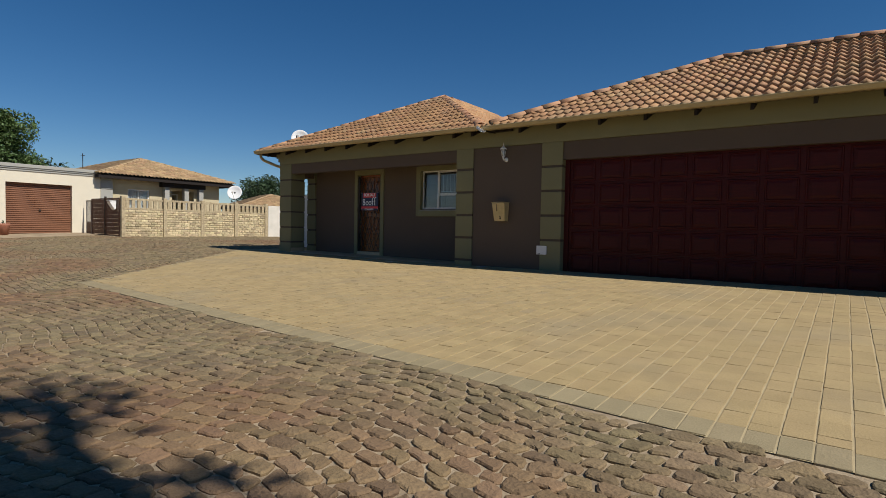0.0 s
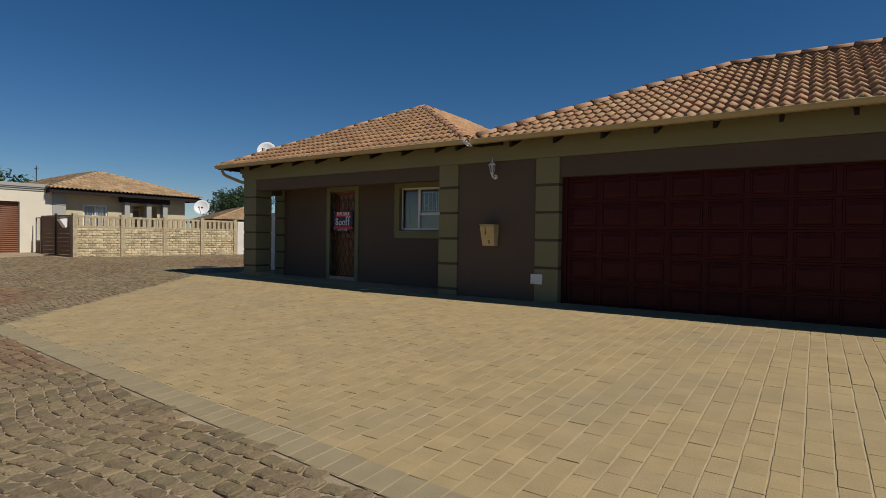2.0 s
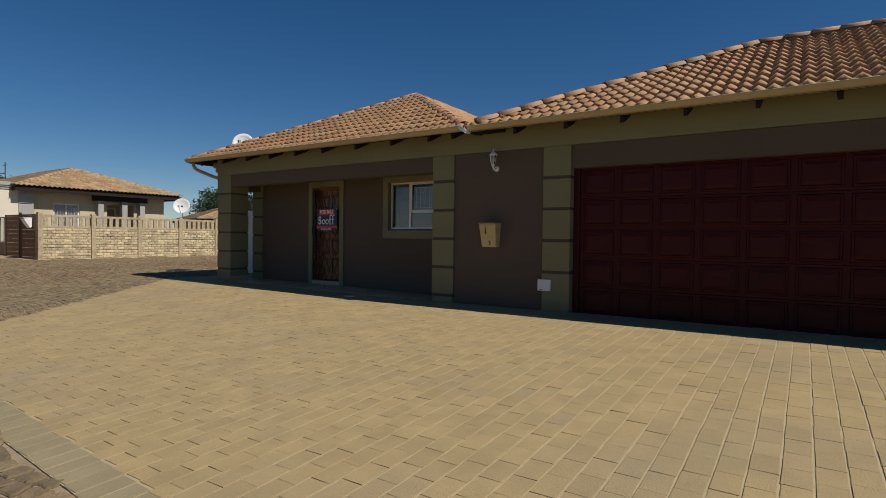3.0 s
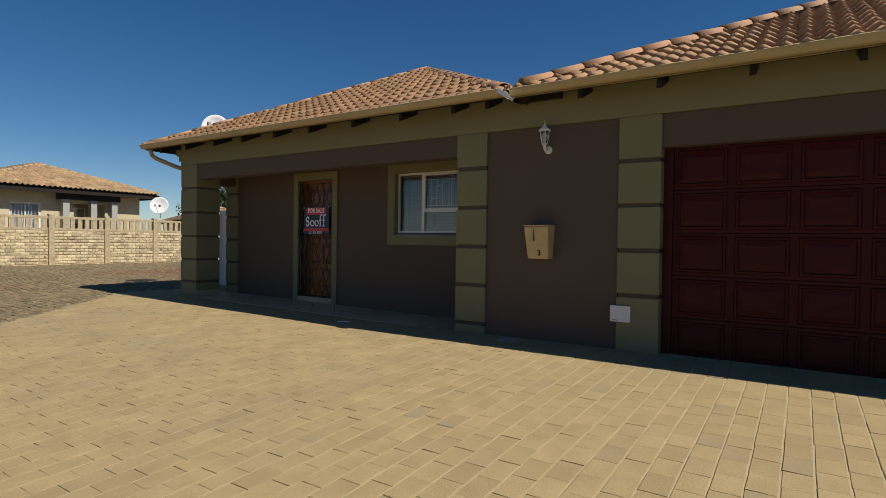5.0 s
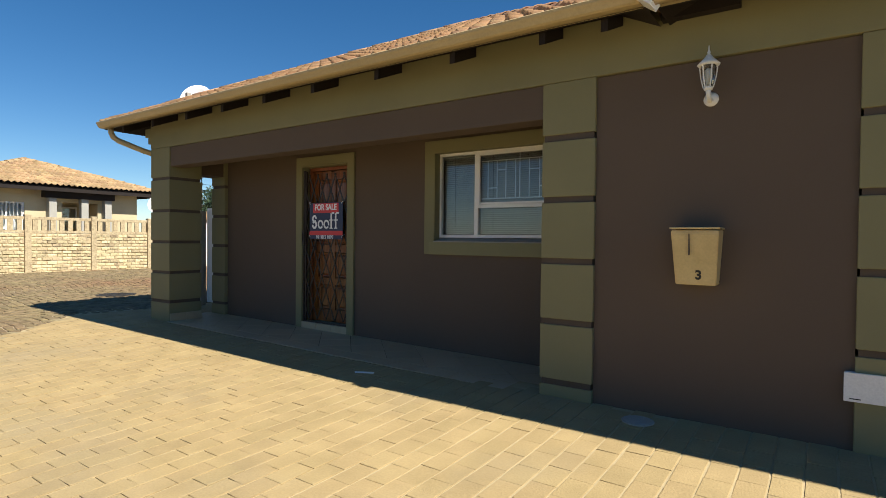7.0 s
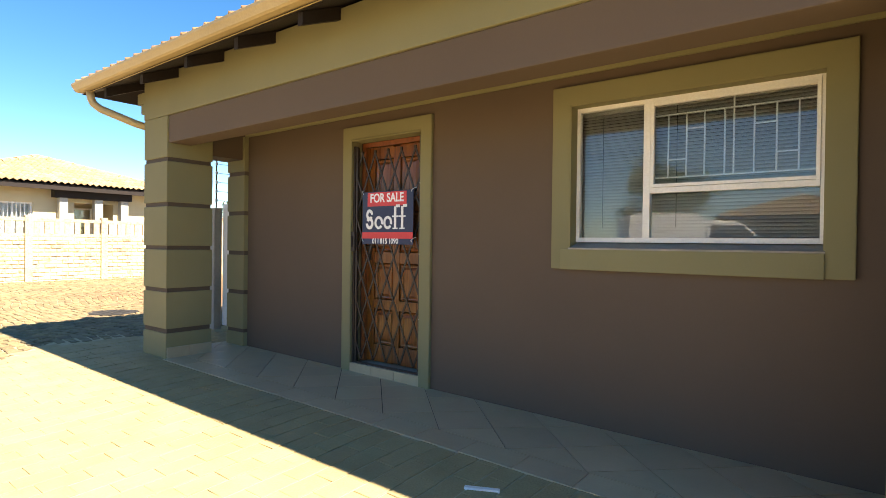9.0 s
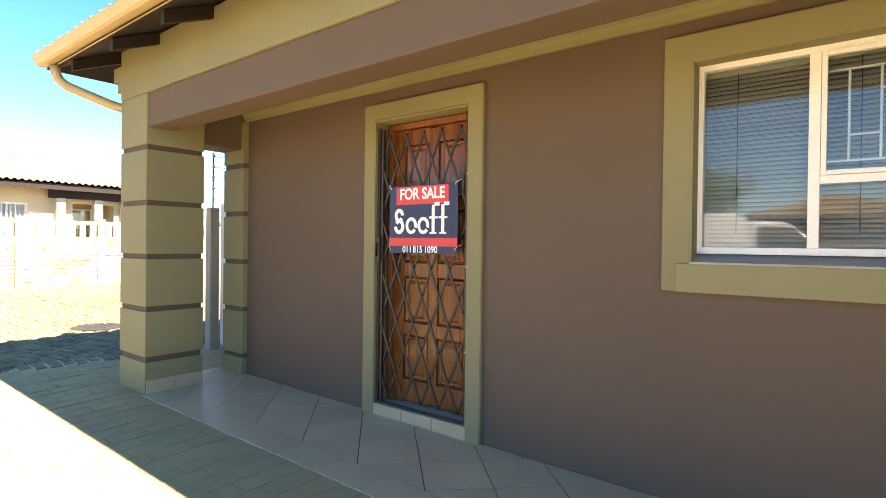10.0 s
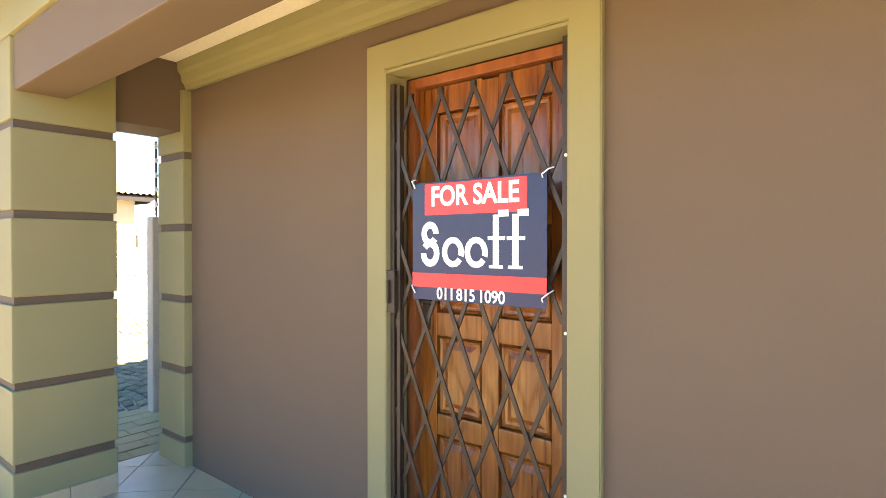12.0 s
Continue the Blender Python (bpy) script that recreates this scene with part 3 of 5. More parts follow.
# ---- porch floor ----
def build_porch_floor():
    tip = Matrix.Translation((LEVEL_X, 0, -0.013)) @ Matrix.Rotation(TILT, 4, "Y") @ Matrix.Translation((-LEVEL_X, 0, 0))
    edge, border = FRONT - 0.03, FRONT + 0.19
    slab = tagged(part("floor", boxes((-14.128, -8.2, edge + 0.004, FRONT + 0.5, -0.25, 0.012), (-14.55, -8.2, FRONT + 0.5, PORCH + 0.02, -0.25, 0.012)), GROUT), "porch floor slab with dark grout", "floor", kind="structure")
    slab.matrix_basis = tip
    root = thing("floor_tiles", "beige glazed porch tiles laid diagonally with a straight border", "floor tile", kind="structure")
    root.matrix_basis = tip
    x = -14.122
    while x < -8.6:
        part("border_tile", box(x, min(x + 0.355, -8.58), edge, border - 0.0045, 0.004, 0.020, 0.0015), FLOOR_TILE, root)
        x += 0.3595
    y1, x0, x1 = PORCH - 0.002, -14.55, -8.22
    d = 0.507
    for a in range(-4, 24):
        for b in range(0, 5):
            if (a + b) % 2 == 0:
                continue
            cx, cy, r = -13.88 + a * d / 2, border + b * d / 2, d / 2 - 0.0045
            if cx + r < x0 or cx - r > x1 or cy - r > y1:
                continue
            bm = bmesh.new()
            lo = [bm.verts.new((cx + dx, cy + dy, 0.004)) for dx, dy in ((r, 0), (0, r), (-r, 0), (0, -r))]
            f = bm.faces.new(lo)
            up = bmesh.ops.extrude_face_region(bm, geom=[f])
            bmesh.ops.translate(bm, vec=(0, 0, 0.016), verts=[g for g in up["geom"] if isinstance(g, bmesh.types.BMVert)])
            for co, no in (((x0, 0, 0), (-1, 0, 0)), ((x1, 0, 0), (1, 0, 0)), ((0, border, 0), (0, -1, 0)), ((0, y1, 0), (0, 1, 0))):
                g = bm.verts[:] + bm.edges[:] + bm.faces[:]
                cut = bmesh.ops.bisect_plane(bm, geom=g, plane_co=co, plane_no=no, clear_outer=True)
                es = [e for e in cut["geom_cut"] if isinstance(e, bmesh.types.BMEdge)]
                if es:
                    bmesh.ops.edgeloop_fill(bm, edges=es)
            if len(bm.faces) > 3:
                part("floor_tile", bm, FLOOR_TILE, root)
            else:
                bm.free()


# ---- roof ----
SLOPE = 0.49
EAVE_Z = 2.705


def tile_profile(w):
    """Cross-section of an S-shaped tile: one high roll and one shallow trough, with a second roll."""
    pts = []
    for i in range(9):
        u = i / 8
        pts.append((u * w, 0.029 + 0.029 * math.cos(2 * math.pi * (u * 2) + math.pi)))
    return pts


TILE_W, TILE_L = 0.33, 0.335


def tile_shape():
    pts = tile_profile(TILE_W)
    v, n = [], len(pts)
    for s, lift in ((-0.03, 0.042), (TILE_L, 0.0)):
        v += [(x, s, z + lift) for x, z in pts]
    v += [(x, -0.03, z + 0.002) for x, z in pts]
    f = [(i, i + 1, n + i + 1, n + i) for i in range(n - 1)] + [(2 * n + i, 2 * n + i + 1, i + 1, i) for i in range(n - 1)]
    return v, f


def roof_slope(parent, origin, along, up, length, cuts, run, near_parts=0, mat=TILE, slope=SLOPE):
    """Tiles on one slope. origin: eave corner; along: unit way along the eave; up: horizontal unit way up the slope.
    cuts: vertical planes (point, normal) beyond which tiles are cut away."""
    along, up = Vector(along), Vector(up)
    c = 1 / math.sqrt(1 + slope ** 2)
    way = (up + Vector((0, 0, slope))) * c
    nrm = along.cross(way)
    if nrm.z < 0:
        nrm = -nrm
    frame_m = Matrix((along, way, nrm)).transposed().to_4x4()
    frame_m.translation = origin
    shape_v, shape_f = tile_shape()
    me = bpy.data.meshes.new("roof_tile")
    me.from_pydata(shape_v, [], shape_f)
    me.materials.append(mat)
    me.shade_smooth()
    rnd = random.Random(round(length * 100))
    verts, faces, made = [], [], 0
    rows = int(run / c / TILE_L) + 1
    for r in range(rows):
        for k in range(int(length / TILE_W) + 2):
            m = frame_m @ Matrix.Translation((k * TILE_W + rnd.uniform(-0.004, 0.004), r * TILE_L + rnd.uniform(-0.006, 0.006), 0.03 + rnd.uniform(-0.003, 0.003)))
            corners = [m @ Vector(p) for p in ((0, -0.03, 0), (TILE_W, -0.03, 0), (0, TILE_L, 0), (TILE_W, TILE_L, 0))]
            sides = [[(q - Vector(co)).dot(Vector(no)) for q in corners] for co, no in cuts]
            if any(min(s) > 0 for s in sides):
                continue
            whole = all(max(s) <= 0 for s in sides)
            if whole and made < near_parts:
                ob = new("roof_tile", me)
                ob.parent = parent
                ob.matrix_basis = m
                made += 1
            else:
                o = len(verts)
                verts += [tuple(m @ Vector(p)) for p in shape_v]
                faces += [tuple(o + i for i in q) for q in shape_f]
    ob = mesh_part("tile_field", verts, faces, mat, parent, smooth=True)
    ob["kind"] = "stuff"
    bm = bmesh.new()
    bm.from_mesh(ob.data)
    for co, no in cuts:
        bmesh.ops.bisect_plane(bm, geom=bm.verts[:] + bm.edges[:] + bm.faces[:], plane_co=co, plane_no=no, clear_outer=True)
    bm.to_mesh(ob.data)
    bm.free()


def cap_mesh(mat=CAP):
    """One half-round ridge cap, 0.42 long, a little wider at its lower end, at the origin along x."""
    bm = bmesh.new()
    rings = []
    for x, r in ((0, 0.108), (0.42, 0.092)):
        for k in (1.0, 0.86):
            rings.append([bm.verts.new((x, r * k * 1.05 * math.cos(a), r * k * math.sin(a) * 0.85)) for a in (math.pi * i / 8 for i in range(9))])
    for a, b in ((0, 2), (3, 1), (1, 0), (2, 3)):
        for i in range(8):
            bm.faces.new((rings[a][i], rings[a][i + 1], rings[b][i + 1], rings[b][i]))
    me = bpy.data.meshes.new("ridge_cap")
    bmesh.ops.recalc_face_normals(bm, faces=bm.faces)
    bm.to_mesh(me)
    bm.free()
    me.materials.append(mat)
    me.shade_smooth()
    return me


CAP_MESH = cap_mesh()
N_CAP_MESH = cap_mesh(N_CAP)


def lay_caps(parent, a, b, rnd, cap):
    a, b = Vector(a), Vector(b)
    d = (b - a).normalized()
    side = Vector((0, 0, 1)).cross(d).normalized()
    up = d.cross(side)
    m = Matrix((d, side, up)).transposed().to_4x4()
    n = max(1, round((b - a).length / 0.38))
    for i in range(n):
        ob = new("ridge_cap", cap)
        ob.parent = parent
        mm = m.copy()
        mm.translation = a + d * ((b - a).length * i / n) + up * rnd.uniform(0.0, 0.012)
        ob.matrix_basis = mm @ Matrix.Rotation(rnd.uniform(-0.04, 0.04), 4, "X") @ Matrix.Rotation(rnd.uniform(-0.02, 0.035), 4, "Y")
    bm = add_tube(bmesh.new(), [a + up * 0.0, b + up * 0.0], 0.062, 8)
    part("mortar_bed", bm, MORTAR, parent, "rough mortar under the caps")


def hip_roof(name, label, x0, x1, y0, y1, z, ridge_along, front_parts, mat=TILE, slope=SLOPE, proud=0.0):
    """A tiled roof with hips; the ridge runs along x or y."""
    root = thing(name, label, "roof", kind="structure")
    rnd = random.Random(7)
    if ridge_along == "y":
        h = (x1 - x0) / 2
        r0, r1 = Vector(((x0 + x1) / 2, y0 + h, z + slope * h)), Vector(((x0 + x1) / 2, y1 - h, z + slope * h))
    else:
        h = (y1 - y0) / 2
        r0, r1 = Vector((x0 + h, (y0 + y1) / 2, z + slope * h)), Vector((x1 - h, (y0 + y1) / 2, z + slope * h))
    q = 0.70711
    a, b, c, d = (Vector(p) for p in ((x0, y0, z), (x1, y0, z), (x1, y1, z), (x0, y1, z)))
    cut_a1, cut_a2 = (a, (-q, q, 0)), (a, (q, -q, 0))
    cut_b1, cut_b2 = (b, (q, q, 0)), (b, (-q, -q, 0))
    mid_x, mid_y = (r0, (1, 0, 0)), (r0, (0, 1, 0))
    far_c, far_d = (c, (q, -q, 0)), (d, (-q, -q, 0))
    # front, then right, left and back
    front_cuts = [cut_a1, cut_b1] + ([mid_y] if ridge_along == "x" else [])
    roof_slope(root, a, (1, 0, 0), (0, 1, 0), x1 - x0, front_cuts, h, front_parts, mat, slope)
    roof_slope(root, b, (0, 1, 0), (-1, 0, 0), y1 - y0, [cut_b2, (c, (-q, q, 0))] + ([(r0, (-1, 0, 0))] if ridge_along == "y" else []), h, 0, mat, slope)
    roof_slope(root, a, (0, 1, 0), (1, 0, 0), y1 - y0, [cut_a2, (d, (q, q, 0))] + ([mid_x] if ridge_along == "y" else []), h, 0, mat, slope)
    bm = bmesh.new()
    vs = [bm.verts.new(p - Vector((0, 0, 0.015))) for p in (a, b, c, d, r0, r1)]
    if ridge_along == "y":
        fs = ((0, 1, 4), (1, 2, 5, 4), (2, 3, 5), (3, 0, 4, 5))
    else:
        fs = ((0, 1, 5, 4), (1, 2, 5), (2, 3, 4, 5), (3, 0, 4))
    for f in fs:
        bm.faces.new([vs[i] for i in f])
    part("underlay", bm, TIMBER, root, "dark boards under the tiles")
    up = Vector((0, 0, 0.04 + proud))
    n0, n1 = (a, b) if ridge_along == "y" else (a, d)
    f0, f1 = (c, d) if ridge_along == "y" else (b, c)
    for s, e in ((n0, r0), (n1, r0), (f0, r1), (f1, r1)):
        lay_caps(root, s + up + (e - s).normalized() * 0.12, e + up, rnd, N_CAP_MESH if mat == N_TILE else CAP_MESH)
    lay_caps(root, r0 + up, r1 + up, rnd, N_CAP_MESH if mat == N_TILE else CAP_MESH)
    return root


def build_gutter(x0, x1, y, z, label):
    """An open boxed gutter along x with a rolled front lip and stop ends."""
    root = thing("gutter", label, "gutter", "roof gutters", at=(x0, y, z))
    prof = [(0.0, 0.074), (-0.012, 0.082), (-0.022, 0.074), (-0.018, 0.056), (-0.004, 0.037), (0.012, 0.010), (0.03, 0.0), (0.115, 0.0), (0.115, 0.074), (0.110, 0.074), (0.110, 0.005), (0.032, 0.005), (0.02, 0.013), (0.003, 0.039), (-0.01, 0.058)]
    part("trough", prism(prof, 0, x1 - x0), GUTTER, root)
    endp = [(0.0, 0.074), (-0.018, 0.056), (-0.004, 0.037), (0.012, 0.010), (0.03, 0.0), (0.115, 0.0), (0.115, 0.074)]
    for x in (-0.002, x1 - x0 - 0.002):
        part("stop_end", prism(endp, x, x + 0.004), GUTTER, root)
    part("fascia", box(0, x1 - x0, 0.118, 0.14, 0.001, 0.02), TIMBER, root, "dark timber board behind the gutter")
    return root


def build_rafters():
    house = [-14.72, -13.93, -13.13, -12.39, -11.635, -10.88, -10.04, -9.22, -8.43, -7.97]
    xs = [(x, 0.0) for x in house] + [(-6.87 + 0.785 * i, -0.02) for i in range(16)]
    prof = [(9.785, 2.612), (9.785, 2.70), (10.16, 2.865), (10.16, 2.768), (10.09, 2.742)]
    first = None
    for x, drop in xs:
        if first is None:
            first = tagged(part("rafter_end", prism(prof, -0.025, 0.025), TIMBER), "dark stained timber rafter end under the eaves", "rafter", "rafter ends")
            first.location.x = x
        else:
            copy_thing(first, pose(x, 0, drop))
    bm = boxes((-7.66, -7.18, 10.02, 10.10, 2.70, 2.79))
    tagged(part("eave_board", bm, TIMBER), "dark timber board closing the eaves between the roofs", "board")
    tagged(part("soffit_boards", prism([(9.785, 2.704), (9.785, 2.711), (10.3, 2.943), (10.3, 2.936)], -15.1, 6.4), TIMBER), "dark boards under the eaves", "soffit", kind="structure")


def build_downpipe():
    path = [(-14.98, 9.74, 2.70), (-14.98, 9.75, 2.63), (-14.97, 9.77, 2.58), (-14.93, 9.82, 2.53), (-14.72, 10.07, 2.40), (-14.67, 10.17, 2.37), (-14.665, 10.28, 2.345), (-14.665, 10.34, 2.30), (-14.665, 10.36, 2.24), (-14.665, 10.36, 0.02)]
    ob = thing("downpipe", "tan painted round downpipe beside the corner column", "downpipe", at=(-14.665, 10.36, 0.0))
    bm = tube(path, 0.038, 12)
    bmesh.ops.translate(bm, vec=-Vector(ob.location), verts=bm.verts)
    part("pipe", bm, GUTTER, ob, smooth=True)
    for z in (0.5, 1.7):
        part("bracket", box(-0.045, 0.045, -0.043, 0.043, z, z + 0.025, 0.004), GUTTER, ob)


build_walls()
build_columns()
build_porch_floor()
hip_roof("roof_house", "hipped roof of weathered terracotta concrete tiles over the house", -15.14, -7.68, 9.72, 18.9, EAVE_Z, "y", 120, TILE, 0.486)
hip_roof("roof_garage", "hipped roof of weathered terracotta concrete tiles over the garage", -7.62, 7.0, 9.72, 17.0, EAVE_Z - 0.005, "x", 180, TILE, 0.459, 0.035)
build_gutter(-15.14, -7.70, 9.64, 2.70, "tan painted metal gutter under the house roof")
build_gutter(-7.62, 6.9, 9.66, 2.69, "tan painted metal gutter under the garage roof")
build_rafters()
build_downpipe()
# The spout is white, not gutter tan: sunlight is put into its colour.
tagged(part("gutter_spout", boxes((-0.02, 0.13, 0.0, 0.14, 0.0, 0.006), (-0.02, 0.13, -0.006, 0.0, 0.0, 0.05), (-0.02, 0.13, 0.14, 0.146, 0.0, 0.05), bevel=0.0015), WHITE_METAL, at=pose(-7.725, 9.585, 2.72, 0, 36, 0)), "folded metal spout at the house gutter's end, white to look sunlit", "gutter spout")


# ---- front door, gate and sign ----
def frame_trim(name, label, x0, x1, z0, z1, w, y, proud, sill=False):
    root = thing(name, label, "trim", kind="structure")
    bm = pierced_wall(x0, x1, z0, z1, y - proud, y, [(x0 + w, x1 - w, z0, z1 - w)])
    bmesh.ops.recalc_face_normals(bm, faces=bm.faces)
    bmesh.ops.bevel(bm, geom=[e for e in bm.edges if len(e.link_faces) == 2 and e.calc_face_angle() > 1], offset=0.004, segments=2, affect="EDGES")
    part("surround", bm, OLIVE, root)
    if sill:
        part("sill_trim", box(x0 + w - 0.06, x1 - w + 0.002, y - proud - 0.014, y, z0 - 0.003, z0 + w, 0.004), OLIVE, root)
    return root


def build_door():
    x0, x1, y = -12.45, -11.595, 11.19
    frame_trim("trim_door", "olive plaster surround of the front door", x0 - 0.105, x1 + 0.105, -0.06, 2.25, 0.115, PORCH, 0.03)
    # plastered reveals
    bm = boxes((x0 - 0.001, x0 + 0.012, PORCH - 0.028, PORCH + 0.1, 0.068, 2.13), (x1 - 0.012, x1 + 0.001, PORCH - 0.028, PORCH + 0.1, 0.068, 2.13), (x0, x1, PORCH - 0.028, PORCH + 0.1, 2.118, 2.131))
    tagged(part("trim_reveal", bm, OLIVE), "olive plastered door reveal", "trim", kind="structure")
    root = thing("door_1", "varnished orange-brown timber front door with raised panels, shut", "door", kind="structure", at=((x0 + x1) / 2, y, 0.068))
    W, Hh = x1 - x0, 2.062
    hw = W / 2
    frame_o = part("door_frame", boxes((-hw + 0.012, -hw + 0.055, -0.05, 0.06, 0, Hh - 0.012), (hw - 0.055, hw - 0.012, -0.05, 0.06, 0, Hh - 0.012), (-hw + 0.055, hw - 0.055, -0.05, 0.06, Hh - 0.055, Hh - 0.012), bevel=0.004), PINE_DARK, root, "dark red-brown timber door frame")
    dw, dh = hw - 0.058, Hh - 0.06
    part("stile", box(-dw, -dw + 0.095, -0.02, 0.02, 0.01, dh, 0.003), PINE, root)
    part("stile", box(dw - 0.095, dw, -0.02, 0.02, 0.01, dh, 0.003), PINE, root)
    part("mullion", box(-0.04, 0.04, -0.019, 0.019, 0.02, dh - 0.01, 0.003), PINE, root)
    rails = [(0.01, 0.17), (0.50, 0.59), (0.93, 1.03), (1.40, 1.49), (dh - 0.11, dh)]
    for a, b in rails:
        for s0, s1 in ((-dw + 0.096, -0.041), (0.041, dw - 0.096)):
            part("rail", box(s0, s1, -0.0185, 0.0185, a, b, 0.003), PINE, root)
    for (a, b), (c, d) in zip(rails, rails[1:]):
        for s0, s1 in ((-dw + 0.096, -0.041), (0.041, dw - 0.096)):
            bm = bmesh.new()
            rings = []
            for inset, yy in ((0.0, 0.004), (0.012, -0.012), (0.02, -0.004), (0.032, -0.002), (0.055, -0.014)):
                rings.append([bm.verts.new(p) for p in ((s0 + inset, yy, b + inset), (s1 - inset, yy, b + inset), (s1 - inset, yy, c - inset), (s0 + inset, yy, c - inset))])
            for p, q in zip(rings, rings[1:]):
                for i in range(4):
                    bm.faces.new((p[i], p[(i + 1) % 4], q[(i + 1) % 4], q[i]))
            bm.faces.new(rings[-1])
            part("panel", bm, PINE, root)
    # lock plate and handle
    lock = part("lock_plate", box(-dw + 0.02, -dw + 0.06, -0.026, -0.018, 0.95, 1.15, 0.003), IRON, root, "dark metal lock plate")
    part("door_handle", tube([(-dw + 0.04, -0.02, 1.08), (-dw + 0.04, -0.06, 1.08), (-dw + 0.14, -0.062, 1.078)], 0.009, 8), IRON, lock)
    # tiled step
    st = thing("door_step", "pale tiled threshold step below the front door", "step", kind="structure")
    for i in range(3):
        a = x0 + 0.006 + i * (W - 0.012) / 3
        part("step_tile", box(a + 0.002, a + (W - 0.012) / 3 - 0.002, PORCH - 0.026, PORCH - 0.012, -0.05, 0.068, 0.002), FLOOR_TILE, st)
    part("tread", box(x0 + 0.004, x1 - 0.004, PORCH - 0.012, y + 0.05, -0.05, 0.067, 0.002), GREY_CONCRETE, st)


def build_gate():
    """Folding lattice gate in front of the door."""
    x0, x1, y, z0, z1 = -12.435, -11.607, 11.04, 0.093, 2.075
    root = thing("security_gate", "dark brown steel folding lattice gate closed across the door", "gate", at=(x0, y, z0))
    W, Hh = x1 - x0, z1 - z0
    part("gate_post", box(0, 0.022, -0.016, 0.016, -0.02, Hh, 0.003), GATE_METAL, root)
    part("gate_post", box(0.034, 0.054, -0.014, 0.014, -0.02, Hh - 0.01, 0.003), GATE_METAL, root)
    part("gate_post", box(W - 0.03, W, -0.016, 0.016, -0.02, Hh + 0.02, 0.003), GATE_METAL, root)
    part("track", box(0, W, -0.012, 0.012, -0.024, -0.008, 0.002), GATE_METAL, root)
    dx, dz = 0.159, 0.3755
    sx0, sx1, top, low = 0.024, W - 0.03, 1.913, 0.03

    def bar(p, q, yo):
        p, q = Vector((p[0], yo, p[1])), Vector((q[0], yo, q[1]))
        d = (q - p).normalized()
        s = Vector((0, 1, 0)).cross(d) * 0.0085
        t = Vector((0, 0.003, 0))
        bm = bmesh.new()
        v = [bm.verts.new(e + a * s + b * t) for e in (p, q) for a, b in ((-1, -1), (1, -1), (1, 1), (-1, 1))]
        for f in ((0, 1, 2, 3), (7, 6, 5, 4), (0, 4, 5, 1), (1, 5, 6, 2), (2, 6, 7, 3), (3, 7, 4, 0)):
            bm.faces.new([v[i] for i in f])
        part("lattice_bar", bm, GATE_METAL, root)
    k = dz / dx
    apex = [0.424 + dx * i for i in range(-14, 16)]
    for xa in apex:
        for sgn, yo in ((1, -0.006), (-1, 0.004)):
            # from a point on the top line down to the floor track, kept between the posts
            lo_t, hi_t = 0.0, (top - low) / k
            if sgn > 0:
                lo_t, hi_t = max(lo_t, sx0 - xa), min(hi_t, sx1 - xa)
            else:
                lo_t, hi_t = max(lo_t, xa - sx1), min(hi_t, xa - sx0)
            if hi_t - lo_t > 0.03:
                bar((xa + sgn * lo_t, top - k * lo_t), (xa + sgn * hi_t, top - k * hi_t), yo)
        if sx0 < xa < sx1:
            part("tip", box(xa - 0.012, xa + 0.012, -0.011, 0.008, top - 0.016, top + 0.014, 0.005), GATE_METAL, root)
    lock = part("lock_box", box(-0.012, 0.04, -0.034, 0.012, 1.01, 1.19, 0.004), GATE_METAL, root, "worn steel lock box")
    part("lock_handle", box(0.004, 0.016, -0.046, -0.034, 1.05, 1.15, 0.003), IRON, lock)
    for z in (0.45, 1.0, 1.6):
        part("rivet", lathe([(0.006, 0), (0.006, 0.003), (0.003, 0.005)], n=8), WHITE_METAL, root, "bright rivet", at=pose(W - 0.015, -0.016, z, 90))


